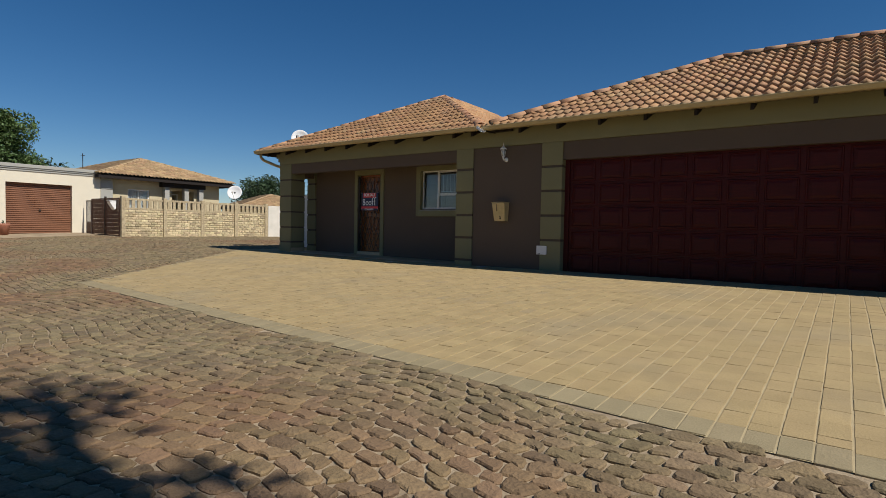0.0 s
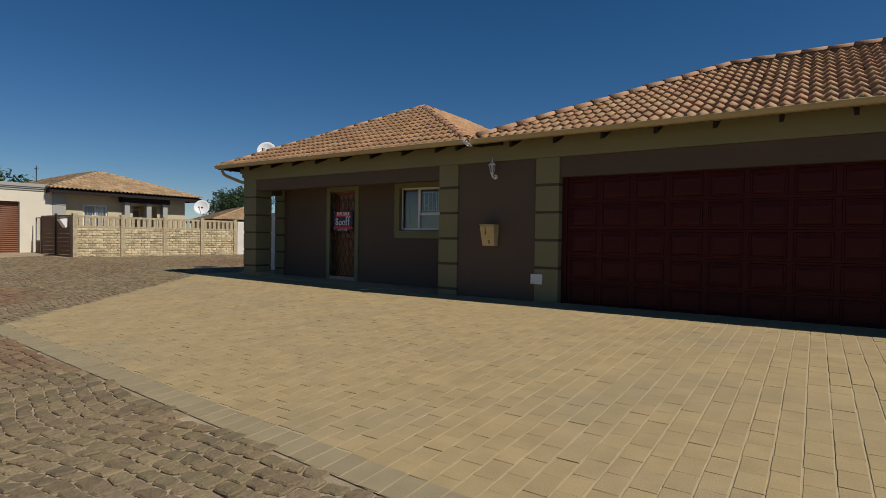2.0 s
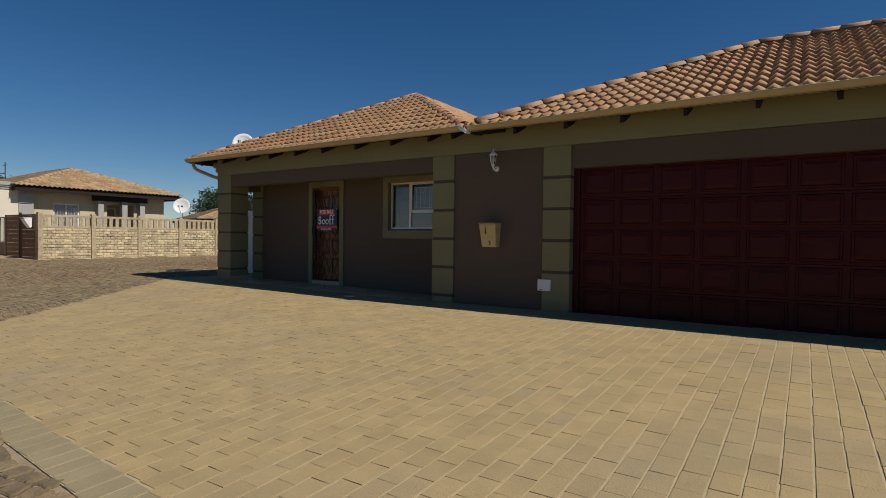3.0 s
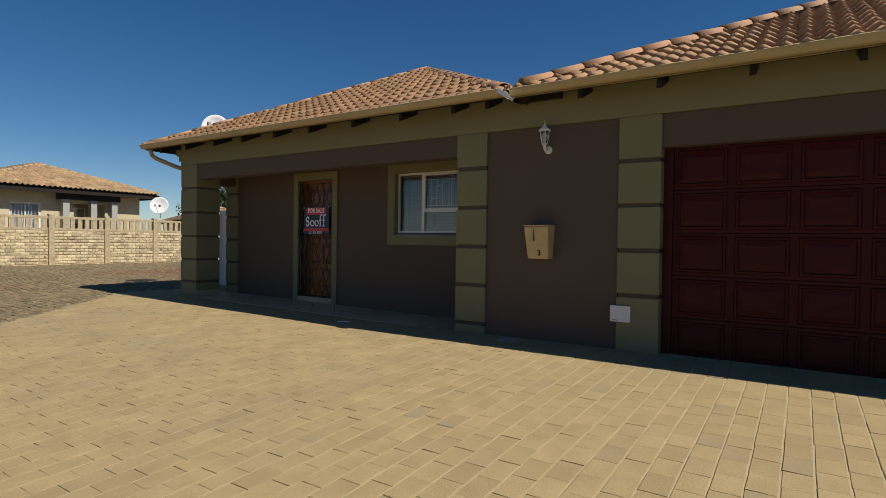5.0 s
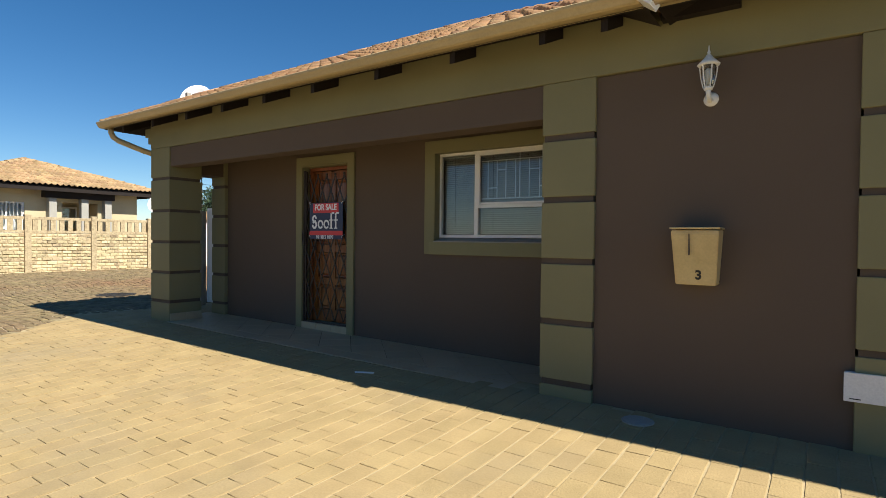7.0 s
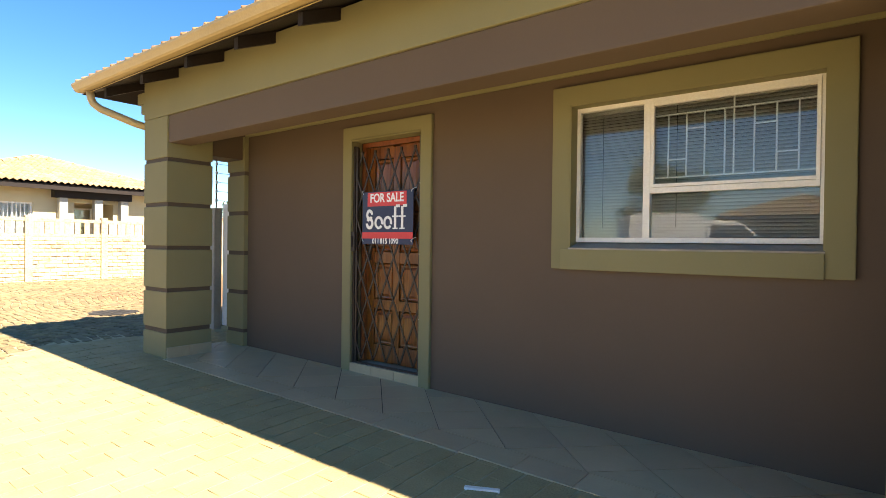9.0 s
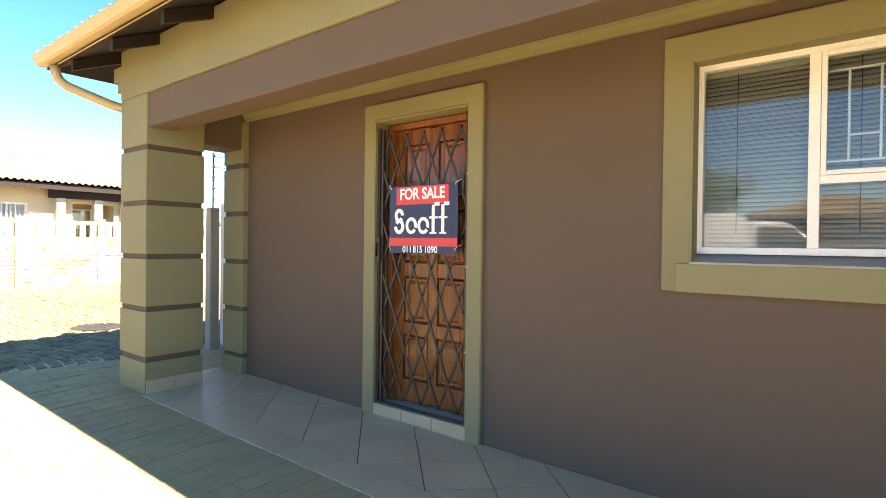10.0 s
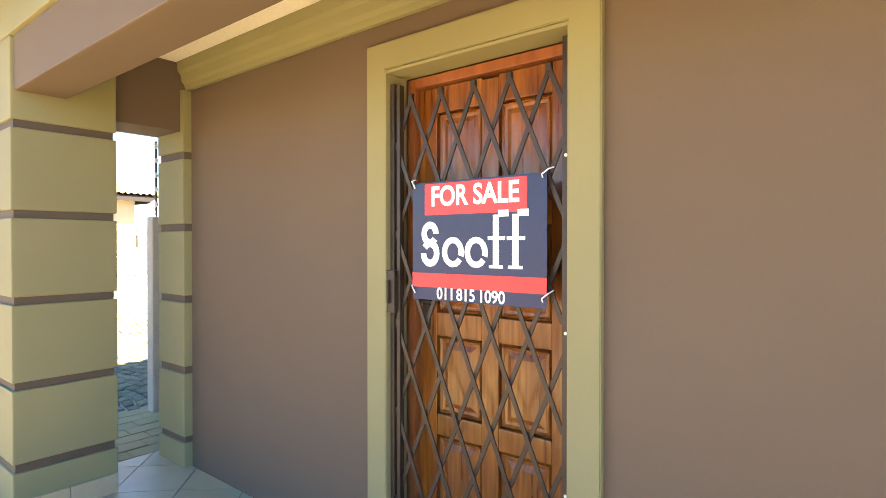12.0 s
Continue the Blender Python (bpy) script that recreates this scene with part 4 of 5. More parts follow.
def build_sign():
    w, h = 0.625, 0.482
    cx, y, zb = -11.989, 11.010, 1.171
    root = thing("for_sale_sign", "navy and red for sale board tied to the lattice gate", "sign", at=(cx, y, zb))
    root.scale = (0.974, 1, 0.974)
    part("board", box(-w / 2, w / 2, -0.0015, 0.0025, 0, h, 0.001), NAVY, root)
    part("red_panel", box(-0.245, 0.235, -0.0035, -0.0016, h - 0.135, h - 0.008), RED, root, "red panel")
    part("red_stripe", box(-w / 2, w / 2, -0.0035, -0.0016, 0.052, 0.110), RED, root, "red stripe")
    up = lambda x, z: pose(x, -0.0038, z, 90)
    text_part("headline", "FOR SALE", 0.110, SIGN_WHITE, root, up(-0.005, h - 0.064), 0.0006, 0.003, label="white lettering", squeeze=0.88)
    for word, x in (("011", -0.136), ("815", -0.037), ("1090", 0.082)):
        text_part("telephone_number", word, 0.066, SIGN_WHITE, root, up(x, 0.027), 0.0006, 0.0012, label="white lettering", squeeze=0.92)
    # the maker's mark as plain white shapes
    base = 0.139
    def plate(x, r0, r1, z, gap):
        bm = bmesh.new()
        n = 20
        o = [bm.verts.new((x + r1 * math.cos(a) * 0.9, -0.0036, z + r1 * math.sin(a))) for a in (2 * math.pi * i / n for i in range(n))]
        i_ = [bm.verts.new((x + r0 * math.cos(a) * 0.8, -0.0036, z + r0 * math.sin(a))) for a in (2 * math.pi * i / n for i in range(n))]
        for i in range(n):
            if i not in gap:
                bm.faces.new((o[i], o[(i + 1) % n], i_[(i + 1) % n], i_[i]))
        up_f = bmesh.ops.extrude_face_region(bm, geom=bm.faces[:])
        bmesh.ops.translate(bm, vec=(0, 0.0019, 0), verts=[g for g in up_f["geom"] if isinstance(g, bmesh.types.BMVert)])
        return bm
    part("mark_shape", plate(-0.217, 0.026, 0.055, base + 0.052, (8, 9)), SIGN_WHITE, root)
    part("mark_shape", plate(-0.217, 0.022, 0.050, base + 0.132, (18, 19)), SIGN_WHITE, root).location.y = -0.0005
    for x in (-0.10, 0.012):
        part("mark_shape", plate(x, 0.036, 0.060, base + 0.058, (18,)), SIGN_WHITE, root)
    for x in (0.102, 0.186):
        part("mark_shape", boxes((x - 0.013, x + 0.013, -0.0036, -0.0017, base, base + 0.20), (x - 0.036, x + 0.04, -0.0040, -0.0015, base + 0.105, base + 0.119), (x + 0.01, x + 0.055, -0.0044, -0.0013, base + 0.192, base + 0.217), (x - 0.03, x + 0.03, -0.0042, -0.0011, base - 0.001, base + 0.011)), SIGN_WHITE, root)
    for x, z in ((-w / 2 + 0.015, h - 0.02), (w / 2 - 0.015, h - 0.02), (-w / 2 + 0.015, 0.025), (w / 2 - 0.015, 0.025)):
        part("cable_tie", tube([(x, -0.004, z), (x, -0.012, z + 0.012), (x + math.copysign(0.02, x), -0.002, z + 0.03), (x + math.copysign(0.025, x), 0.03, z + 0.04)], 0.0028, 6), SIGN_WHITE, root, "white plastic cable tie")


# ---- window ----
def build_window():
    x0, x1, z0, z1, y = -10.27, -8.82, 1.205, 2.135, 11.12
    frame_trim("trim_window", "olive plaster surround of the window with a projecting sill", x0 - 0.13, x1 + 0.13, 1.02, 2.27, 0.135, PORCH, 0.03, True)
    tagged(part("window_sill", prism([(PORCH - 0.04, 1.150), (PORCH - 0.04, 1.165), (y + 0.03, 1.205), (y + 0.03, 1.150)], x0 + 0.002, x1 - 0.002), GREY_CONCRETE), "grey sloping plaster window sill", "sill", kind="structure")
    bm = boxes((x0 - 0.001, x0 + 0.01, PORCH - 0.028, y, 1.16, 2.14), (x1 - 0.01, x1 + 0.001, PORCH - 0.028, y, 1.16, 2.14), (x0, x1, PORCH - 0.028, y, 2.131, 2.141))
    tagged(part("trim_window_reveal", bm, OLIVE), "olive plastered window reveal", "trim", kind="structure")
    root = thing("window_1", "white steel window with a side light and a burglar-barred top light", "window", kind="structure", at=(x0, y, z0))
    W, Hh, mx, tz = x1 - x0, z1 - z0, 0.49, 0.335
    f = 0.032
    fr = part("window_frame", boxes((0, f, -0.02, 0.03, 0, Hh), (W - f, W, -0.02, 0.03, 0, Hh), (f, W - f, -0.02, 0.03, 0, f), (f, W - f, -0.02, 0.03, Hh - f, Hh), bevel=0.003), WHITE_METAL, root)
    part("mullion", box(mx - 0.022, mx + 0.022, -0.024, 0.03, f, Hh - f, 0.003), WHITE_METAL, root)
    part("transom", box(mx + 0.022, W - f, -0.024, 0.03, tz - 0.018, tz + 0.018, 0.003), WHITE_METAL, root)
    sash = part("sash", boxes((mx + 0.024, mx + 0.045, -0.028, 0.0, tz + 0.018, Hh - f), (W - f - 0.021, W - f - 0.001, -0.028, 0.0, tz + 0.018, Hh - f), (mx + 0.045, W - f - 0.021, -0.028, 0.0, tz + 0.02, tz + 0.04), (mx + 0.045, W - f - 0.021, -0.028, 0.0, Hh - f - 0.022, Hh - f - 0.001), bevel=0.002), WHITE_METAL, root)
    for a, b, c, d in ((f, mx - 0.022, f, Hh - f), (mx + 0.022, W - f, f, tz - 0.018), (mx + 0.045, W - f - 0.021, tz + 0.04, Hh - f - 0.022)):
        g = part("pane", box(a, b, 0.002, 0.006, c, d), GLASS, root, "clear glass")
        g.visible_shadow = False
    # burglar bars behind the top light
    yb = 0.018
    bx0, bx1, bz0, bz1 = mx + 0.045, W - f - 0.01, 0.417, 0.815
    def rod(p, q):
        part("burglar_bar", tube([(p[0], yb, p[1]), (q[0], yb, q[1])], 0.0055, 6), WHITE_METAL, root)
    rod((bx0, bz0), (bx1, bz0))
    rod((bx0, bz1), (bx1, bz1))
    xs = [0.612, 0.721, 0.825, 0.937, 0.986, 1.093, 1.206, 1.314]
    for i, x in enumerate(xs):
        rod((x, bz0), (x, bz1 + (0.07 if i == 4 else 0)))
    for i, u in ((0, 0.28), (1, 0.75), (5, 0.72), (6, 0.28)):
        z = bz0 + (bz1 - bz0) * u
        rod((xs[i], z), (xs[i + 1], z))
    # venetian blinds
    for a, b in ((0.01, mx - 0.004), (mx + 0.004, W - 0.01)):
        bl = thing("venetian_blind", "beige venetian blind hanging shut behind the window", "blind", "window blinds", at=(x0 + a, y + 0.075, z0))
        z = 0.03
        slat = None
        while z < Hh - 0.05:
            if slat is None:
                bm = bmesh.new()
                for yy, zz in ((-0.009, -0.0115), (-0.005, -0.003), (0.0005, 0.004), (0.009, 0.0105)):
                    bm.verts.new((0, yy, zz))
                    bm.verts.new((b - a, yy, zz))
                bm.verts.ensure_lookup_table()
                for i in (0, 2, 4):
                    bm.faces.new([bm.verts[j] for j in (i, i + 1, i + 3, i + 2)])
                slat = part("slat", bm, SLAT, bl)
                slat.location.z = z
            else:
                o = slat.copy()
                scene.collection.objects.link(o)
                o.location.z = z
                o.rotation_euler.x = random.uniform(-0.05, 0.05)
            z += 0.0215
        part("head_rail", box(0, b - a, -0.016, 0.016, Hh - 0.05, Hh - 0.012, 0.003), SLAT, bl)
        part("cord", tube([(0.16, -0.018, 0.1), (0.16, -0.018, Hh - 0.05)], 0.002, 5), BLACK, bl, "thin dark cord")
    tagged(part("room_back", box(-11.2, -8.25, 12.9, 12.95, 0, 2.6), BROWN), "plain wall inside the room", "wall", kind="structure")
    tagged(part("room_floor", box(-14.2, 6.1, PORCH + 0.25, 17.9, -0.1, 0.0), GROUT), "plain floor inside the house", "floor", kind="structure")
    tagged(part("room_partition", boxes((-11.3, -11.2, PORCH + 0.26, 17.9, 0, 2.6), (-8.25, -8.15, PORCH + 0.26, 17.9, 0, 2.6)), BROWN), "plain partition walls inside the house", "wall", kind="structure")


# ---- garage door ----
def build_garage_door():
    x0, x1, z0, z1, y = -6.118, -1.142, -0.06, 2.08, 10.30
    root = thing("garage_door", "dark red-brown timber double garage door with raised panels, shut", "garage door", at=(x0, y, z0 - 0.05))
    W = x1 - x0
    Hh = z1 - z0 + 0.05
    part("jamb", box(0, 0.09, -0.04, 0.03, 0, Hh, 0.004), GARAGE, root)
    part("jamb", box(W - 0.09, W, -0.04, 0.03, 0, Hh, 0.004), GARAGE, root)
    rows, cols = 5, 9
    a0, cw, rh = 0.093, (W - 0.186) / cols, Hh / rows
    shared = None
    for r in range(rows):
        sec = part("section", box(a0, a0 + cw * cols, -0.012, 0.02, r * rh + 0.002, (r + 1) * rh - 0.003, 0.004), GARAGE, root)
        for c in range(cols):
            if shared is None:
                bm = bmesh.new()
                rings = []
                for inset, yy in ((0.035, -0.012), (0.045, -0.030), (0.062, -0.032), (0.072, -0.015), (0.085, -0.016), (0.12, -0.026)):
                    rings.append([bm.verts.new(p) for p in ((inset, yy, inset), (cw - inset, yy, inset), (cw - inset, yy, rh - inset), (inset, yy, rh - inset))])
                for p, q in zip(rings, rings[1:]):
                    for i in range(4):
                        bm.faces.new((p[i], p[(i + 1) % 4], q[(i + 1) % 4], q[i]))
                bm.faces.new(rings[-1])
                ob = part("panel", bm, GARAGE, sec)
                shared = ob.data
            else:
                ob = new("panel", shared)
                ob.parent = sec
            ob.location = (a0 + c * cw, 0, r * rh)
    handle = part("handle", tube([(W / 2 - 0.07, -0.02, 0.75), (W / 2 - 0.07, -0.05, 0.75), (W / 2 + 0.07, -0.05, 0.75), (W / 2 + 0.07, -0.02, 0.75)], 0.008, 8), IRON, root, "dark metal pull handle")
    tagged(part("garage_sill", box(x0, x1, FRONT + 0.02, FRONT + 0.35, -0.2, -0.088), GREY_CONCRETE), "concrete threshold under the garage door", "threshold", kind="structure")


# ---- things on the front wall ----
def build_mailbox():
    cx, yb, z0, z1 = -7.41, FRONT + 0.03, 0.90, 1.27
    root = thing("mailbox", "cream enamelled metal wall mailbox, rust-streaked, numbered", "mailbox", at=(cx, yb, z0))
    h = z1 - z0
    bm = bmesh.new()
    prof = [(0, 0), (-0.13, 0.0), (-0.20, h - 0.03), (-0.195, h - 0.005), (0, h)]
    a = [bm.verts.new((-0.125 if z < 0.1 else -0.145, y, z)) for y, z in prof]
    b = [bm.verts.new((0.125 if z < 0.1 else 0.145, y, z)) for y, z in prof]
    bm.faces.new(a)
    bm.faces.new(b[::-1])
    for i in range(5):
        bm.faces.new((a[i], a[(i + 1) % 5], b[(i + 1) % 5], b[i]))
    bmesh.ops.bevel(bm, geom=bm.edges[:], offset=0.006, segments=2, affect="EDGES")
    part("body", bm, CREAM, root)
    part("lid", box(-0.152, 0.152, -0.212, 0.0, h, h + 0.012, 0.004), CREAM, root, "cream hinged lid")
    part("slot", box(-0.034, -0.029, -0.204, -0.15, h - 0.17, h - 0.03), BROWN, root, "rusty vertical streak")
    tilt = math.degrees(math.atan2(0.07, h - 0.03))
    text_part("house_number", "3", 0.085, BLACK, root, pose(0.02, -0.1455, 0.065, 90 + tilt), 0.0008, 0.003, label="black painted numeral")


def build_lantern():
    x, y, zt = -7.355, FRONT + 0.03, 2.415
    root = thing("wall_lantern", "white cast metal wall lantern with glass panes", "lamp", at=(x, y, 2.098))
    out = -0.135
    root.scale = (0.92, 0.92, 0.92)
    part("wall_plate", lathe([(0.05, 0), (0.052, 0.008), (0.04, 0.018), (0.02, 0.03), (0.012, 0.03)], n=18), WHITE_METAL, root, smooth=True, at=pose(0.0, 0, 0.05, 90))
    part("arm", tube([(0, -0.02, 0.05), (0, -0.06, 0.03), (0, -0.10, 0.035), (0, out, 0.06), (0, out, 0.10)], [0.013, 0.016, 0.018, 0.016, 0.02], 8), WHITE_METAL, root, smooth=True)
    part("base_cup", lathe([(0.012, 0.085), (0.028, 0.09), (0.034, 0.105), (0.03, 0.112)], (0, out, 0), 12), WHITE_METAL, root, smooth=True)
    for i in range(6):
        a0 = math.pi / 3 * i
        c, s = math.cos(a0), math.sin(a0)
        part("cage_rib", tube([(0.033 * c, out + 0.033 * s, 0.108), (0.050 * c, out + 0.050 * s, 0.18), (0.060 * c, out + 0.060 * s, 0.265)], 0.0045, 6), WHITE_METAL, root)
    g = part("glass", lathe([(0.029, 0.112), (0.041, 0.18), (0.051, 0.262)], (0, out, 0), 12), GLASS, root, "clear glass", smooth=True)
    part("bulb", lathe([(0.012, 0.115), (0.012, 0.15), (0.018, 0.16), (0.018, 0.22), (0.006, 0.235)], (0, out, 0), 10), WHITE_PAINT, root, "white lamp bulb", smooth=True)
    part("roof_cap", lathe([(0.072, 0.262), (0.077, 0.270), (0.053, 0.295), (0.022, 0.325), (0.018, 0.335)], (0, out, 0), 12), WHITE_METAL, root, smooth=True)
    part("finial", lathe([(0.016, 0.335), (0.008, 0.345), (0.012, 0.357), (0.005, 0.37), (0.003, 0.405)], (0, out, 0), 10), WHITE_METAL, root, smooth=True)


def build_meter_box():
    root = thing("meter_box", "white plastic service box low on the wall beside the column", "service box", at=(-6.49, FRONT + 0.03, 0.26))
    part("body", box(-0.11, 0.092, -0.055, 0.0, 0, 0.165, 0.006), WHITE_PAINT, root)
    part("lid", box(-0.113, 0.095, -0.064, -0.056, -0.003, 0.168, 0.003), WHITE_PAINT, root)
    part("label_mark", box(-0.085, -0.03, -0.0655, -0.064, 0.012, 0.018), BLACK, root, "small dark mark")


def build_covers():
    z = ground_z(-7.74, 9.92)
    root = thing("drain_cover", "pale concrete round drain cover in the paving", "drain cover", at=(-7.74, 9.92, z))
    part("rim", lathe([(0.105, -0.02), (0.108, 0.006), (0.098, 0.009), (0.096, 0.004)], n=24), GREY_CONCRETE, root)
    part("lid", lathe([(0.094, -0.02), (0.094, 0.006), (0.09, 0.009)], n=24), GREY_CONCRETE, root)
    z = ground_z(-17.84, 11.1)
    root = thing("manhole_cover", "dark cast iron round manhole cover in the street", "manhole cover", at=(-17.84, 11.1, z))
    part("frame_ring", lathe([(0.34, -0.02), (0.34, 0.008), (0.305, 0.011), (0.30, 0.006)], n=28), IRON, root)
    lid = part("lid", lathe([(0.297, -0.02), (0.297, 0.007), (0.29, 0.010)], n=28), IRON, root)
    for i in range(5):
        part("rib", box(-0.2, 0.2, -0.17 + i * 0.085 - 0.012, -0.17 + i * 0.085 + 0.012, 0.010, 0.014, 0.002), IRON, lid)
    # Sun fleck on the shaded pavers, laid in as a thin white strip.
    z = ground_z(-10.16, 9.79)
    tagged(part("cement_strip", box(-0.09, 0.09, -0.014, 0.014, -0.01, 0.008, 0.003), WHITE_PAINT, at=pose(-10.16, 9.79, z + 0.001, 0, 0, 25)), "thin white strip on the paving, standing in for a fleck of sun", "cement strip")


def build_dish(at, turn, r=0.3, name_label="white satellite dish on a bent pole over the roof tiles", foot=0.55):
    root = thing("satellite_dish", name_label, "satellite dish", "satellite dishes", at=at)
    prof = [(r * u, 0.12 * r * u * u * 2) for u in (0.02, 0.25, 0.5, 0.75, 0.92, 1.0)]
    prof += [(r * 1.0, 0.24 * r + 0.006)] + [(r * u, 0.12 * r * u * u * 2 + 0.012) for u in (0.98, 0.75, 0.5, 0.25, 0.02)]
    m = look((0, 0, 0), turn) @ pose(0, 0, 0, 180)
    bm = lathe(prof, n=28)
    d = part("reflector", bm, WHITE_PAINT, root, smooth=True, at=m)
    way = Vector(turn).normalized()
    low = Vector((0, 0, -1)) + way * way.z
    low.normalize()
    part("feed_arm", tube([low * r * 0.95 + way * 0.1, low * r * 0.5 + way * r * 1.5], 0.012, 6), GREY_CONCRETE, root, "grey arm")
    part("feed_horn", box(-0.03, 0.03, -0.03, 0.03, -0.04, 0.04, 0.01), GREY_CONCRETE, root, "grey receiver head", at=Matrix.Translation(low * r * 0.5 + way * r * 1.55))
    part("pole", tube([-way * 0.01, -way * 0.09, -way * 0.10 + Vector((0, 0, -0.12)), Vector((-way.x * 0.1, -way.y * 0.1, -foot))], 0.018, 8), WHITE_METAL, root)
    part("maker_mark", lathe([(0.045, 0), (0.045, 0.002)], n=16), BLACK, d, "small dark mark", at=Matrix.Translation((0, 0, 0.016)))
    return root


build_door()
build_gate()
build_sign()
build_window()
build_garage_door()
build_mailbox()
build_lantern()
build_meter_box()
build_covers()
build_dish((-14.70, 10.88, 3.27), (0.75, -0.9, 0.35), 0.25, foot=0.36)


# ---- side gate beside the porch ----
def build_side_gate():
    tagged(part("gate_pier", box(-15.52, -15.41, 11.355, 11.465, -0.05, 1.62, 0.012), GREY_CONCRETE), "rough grey concrete gate pier", "pier")
    gate = thing("side_gate", "white sheet metal side gate beside the house, shut", "gate", at=(-15.40, 11.485, 0.07))
    part("sheet", box(0, 0.87, -0.015, 0.015, 0, 1.60, 0.004), WHITE_PAINT, gate)
    for x in (0.0, 0.83):
        part("gate_stile", box(x, x + 0.04, 0.016, 0.046, 0.0, 1.60, 0.004), WHITE_PAINT, gate)
    tagged(part("side_wall", box(-15.56, -15.44, 13.0, 17.8, -0.05, 1.66, 0.01), WHITE_PAINT), "white painted boundary wall beside the house", "wall", kind="structure")
    fence = thing("electric_fence_bracket", "steel electric fence bracket with white insulators on the pier", "fence bracket", at=(-15.465, 11.41, 1.62))
    part("upright", tube([(0, 0, -0.02), (0, 0, 0.62)], 0.009, 6), GATE_METAL, fence)
    for i in range(5):
        z = 0.1 + i * 0.12
        part("insulator", lathe([(0.012, -0.02), (0.02, -0.015), (0.013, 0.0), (0.02, 0.015), (0.012, 0.02)], (0.02, -0.01, z), 8), WHITE_PAINT, fence, "white plastic insulator")
        part("wire", tube([(0.02, -0.01, z), (0.03, 3.0, z - 0.05), (0.03, 6.2, z)], 0.003, 5), GATE_METAL, fence, "thin steel wire")


# ---- neighbours ----
def precast_wall():
    """Precast wall along y: posts, three brick-faced panels a bay and a slotted top panel."""
    x = -24.3
    ys = [10.15 + 1.62 * i for i in range(5)]
    z0 = 0.05
    levels = [(0.10, 0.48), (0.48, 0.86), (0.86, 1.24)]
    rnd = random.Random(2)
    group = "bays of the precast wall"
    for i, y in enumerate(ys):
        tagged(part("wall_post", box(x - 0.075, x + 0.075, y - 0.075, y + 0.075, z0 - 0.1, 1.74, 0.01), PRECAST_DARK), "buff precast concrete wall post", "post", "posts of the precast wall")
        if i == len(ys) - 1:
            break
        a, b = y + 0.07, ys[i + 1] - 0.07
        bay = thing("precast_bay", "buff brick-patterned precast wall bay with a slotted top", "wall bay", group, at=(x, (a + b) / 2, z0))
        L = b - a
        for za, zb in levels:
            part("panel", box(-0.022, 0.018, -L / 2 - 0.03, L / 2 + 0.03, za - z0, zb - z0 - 0.006), PRECAST_DARK, bay)
            n, rows = 6, 4
            for r in range(rows):
                off = 0.5 * (r % 2)
                hz = (zb - za - 0.02) / rows
                for k in range(-1, n + 1):
                    p, q = -L / 2 + (k + off) * L / n + 0.008, -L / 2 + (k + 1 + off) * L / n - 0.008
                    p, q = max(p, -L / 2 + 0.004), min(q, L / 2 - 0.004)
                    if q - p < 0.03:
                        continue
                    zz = za - z0 + 0.008 + r * hz
                    dpt = 0.030 + rnd.uniform(0, 0.014)
                    bm = bmesh.new()
                    for sx, inset in ((0.018, 0), (dpt, 0.010)):
                        for yy, zc in ((p + inset, zz + inset), (q - inset, zz + inset), (q - inset, zz + hz - 0.012 - inset), (p + inset, zz + hz - 0.012 - inset)):
                            bm.verts.new((sx, yy, zc))
                    bm.verts.ensure_lookup_table()
                    for f in ((4, 5, 6, 7), (0, 1, 5, 4), (1, 2, 6, 5), (2, 3, 7, 6), (3, 0, 4, 7)):
                        bm.faces.new([bm.verts[j] for j in f])
                    part("brick", bm, PRECAST, bay)
        part("top_rail", box(-0.03, 0.03, -L / 2 - 0.03, L / 2 + 0.03, 1.60 - z0, 1.68 - z0, 0.006), PRECAST_DARK, bay)
        part("low_rail", box(-0.028, 0.028, -L / 2 - 0.03, L / 2 + 0.03, 1.238 - z0, 1.31 - z0, 0.006), PRECAST_DARK, bay)
        for k in range(7):
            yy = -L / 2 + (k + 0.5) * L / 7
            part("baluster", box(-0.025, 0.025, yy - 0.062, yy + 0.062, 1.306 - z0, 1.604 - z0, 0.008), PRECAST_DARK, bay)
    tagged(part("white_boundary_wall", box(-24.36, -24.22, 16.72, 21.0, 0.0, 1.66, 0.01), CREAM_PAINT), "white boundary wall past the precast wall", "wall", kind="structure")
    tagged(part("kerb", box(-24.2, -24.0, 9.9, 21, 0.0, 0.165, 0.01), CREAM_PAINT), "pale concrete kerb along the wall's foot", "kerb", kind="structure")


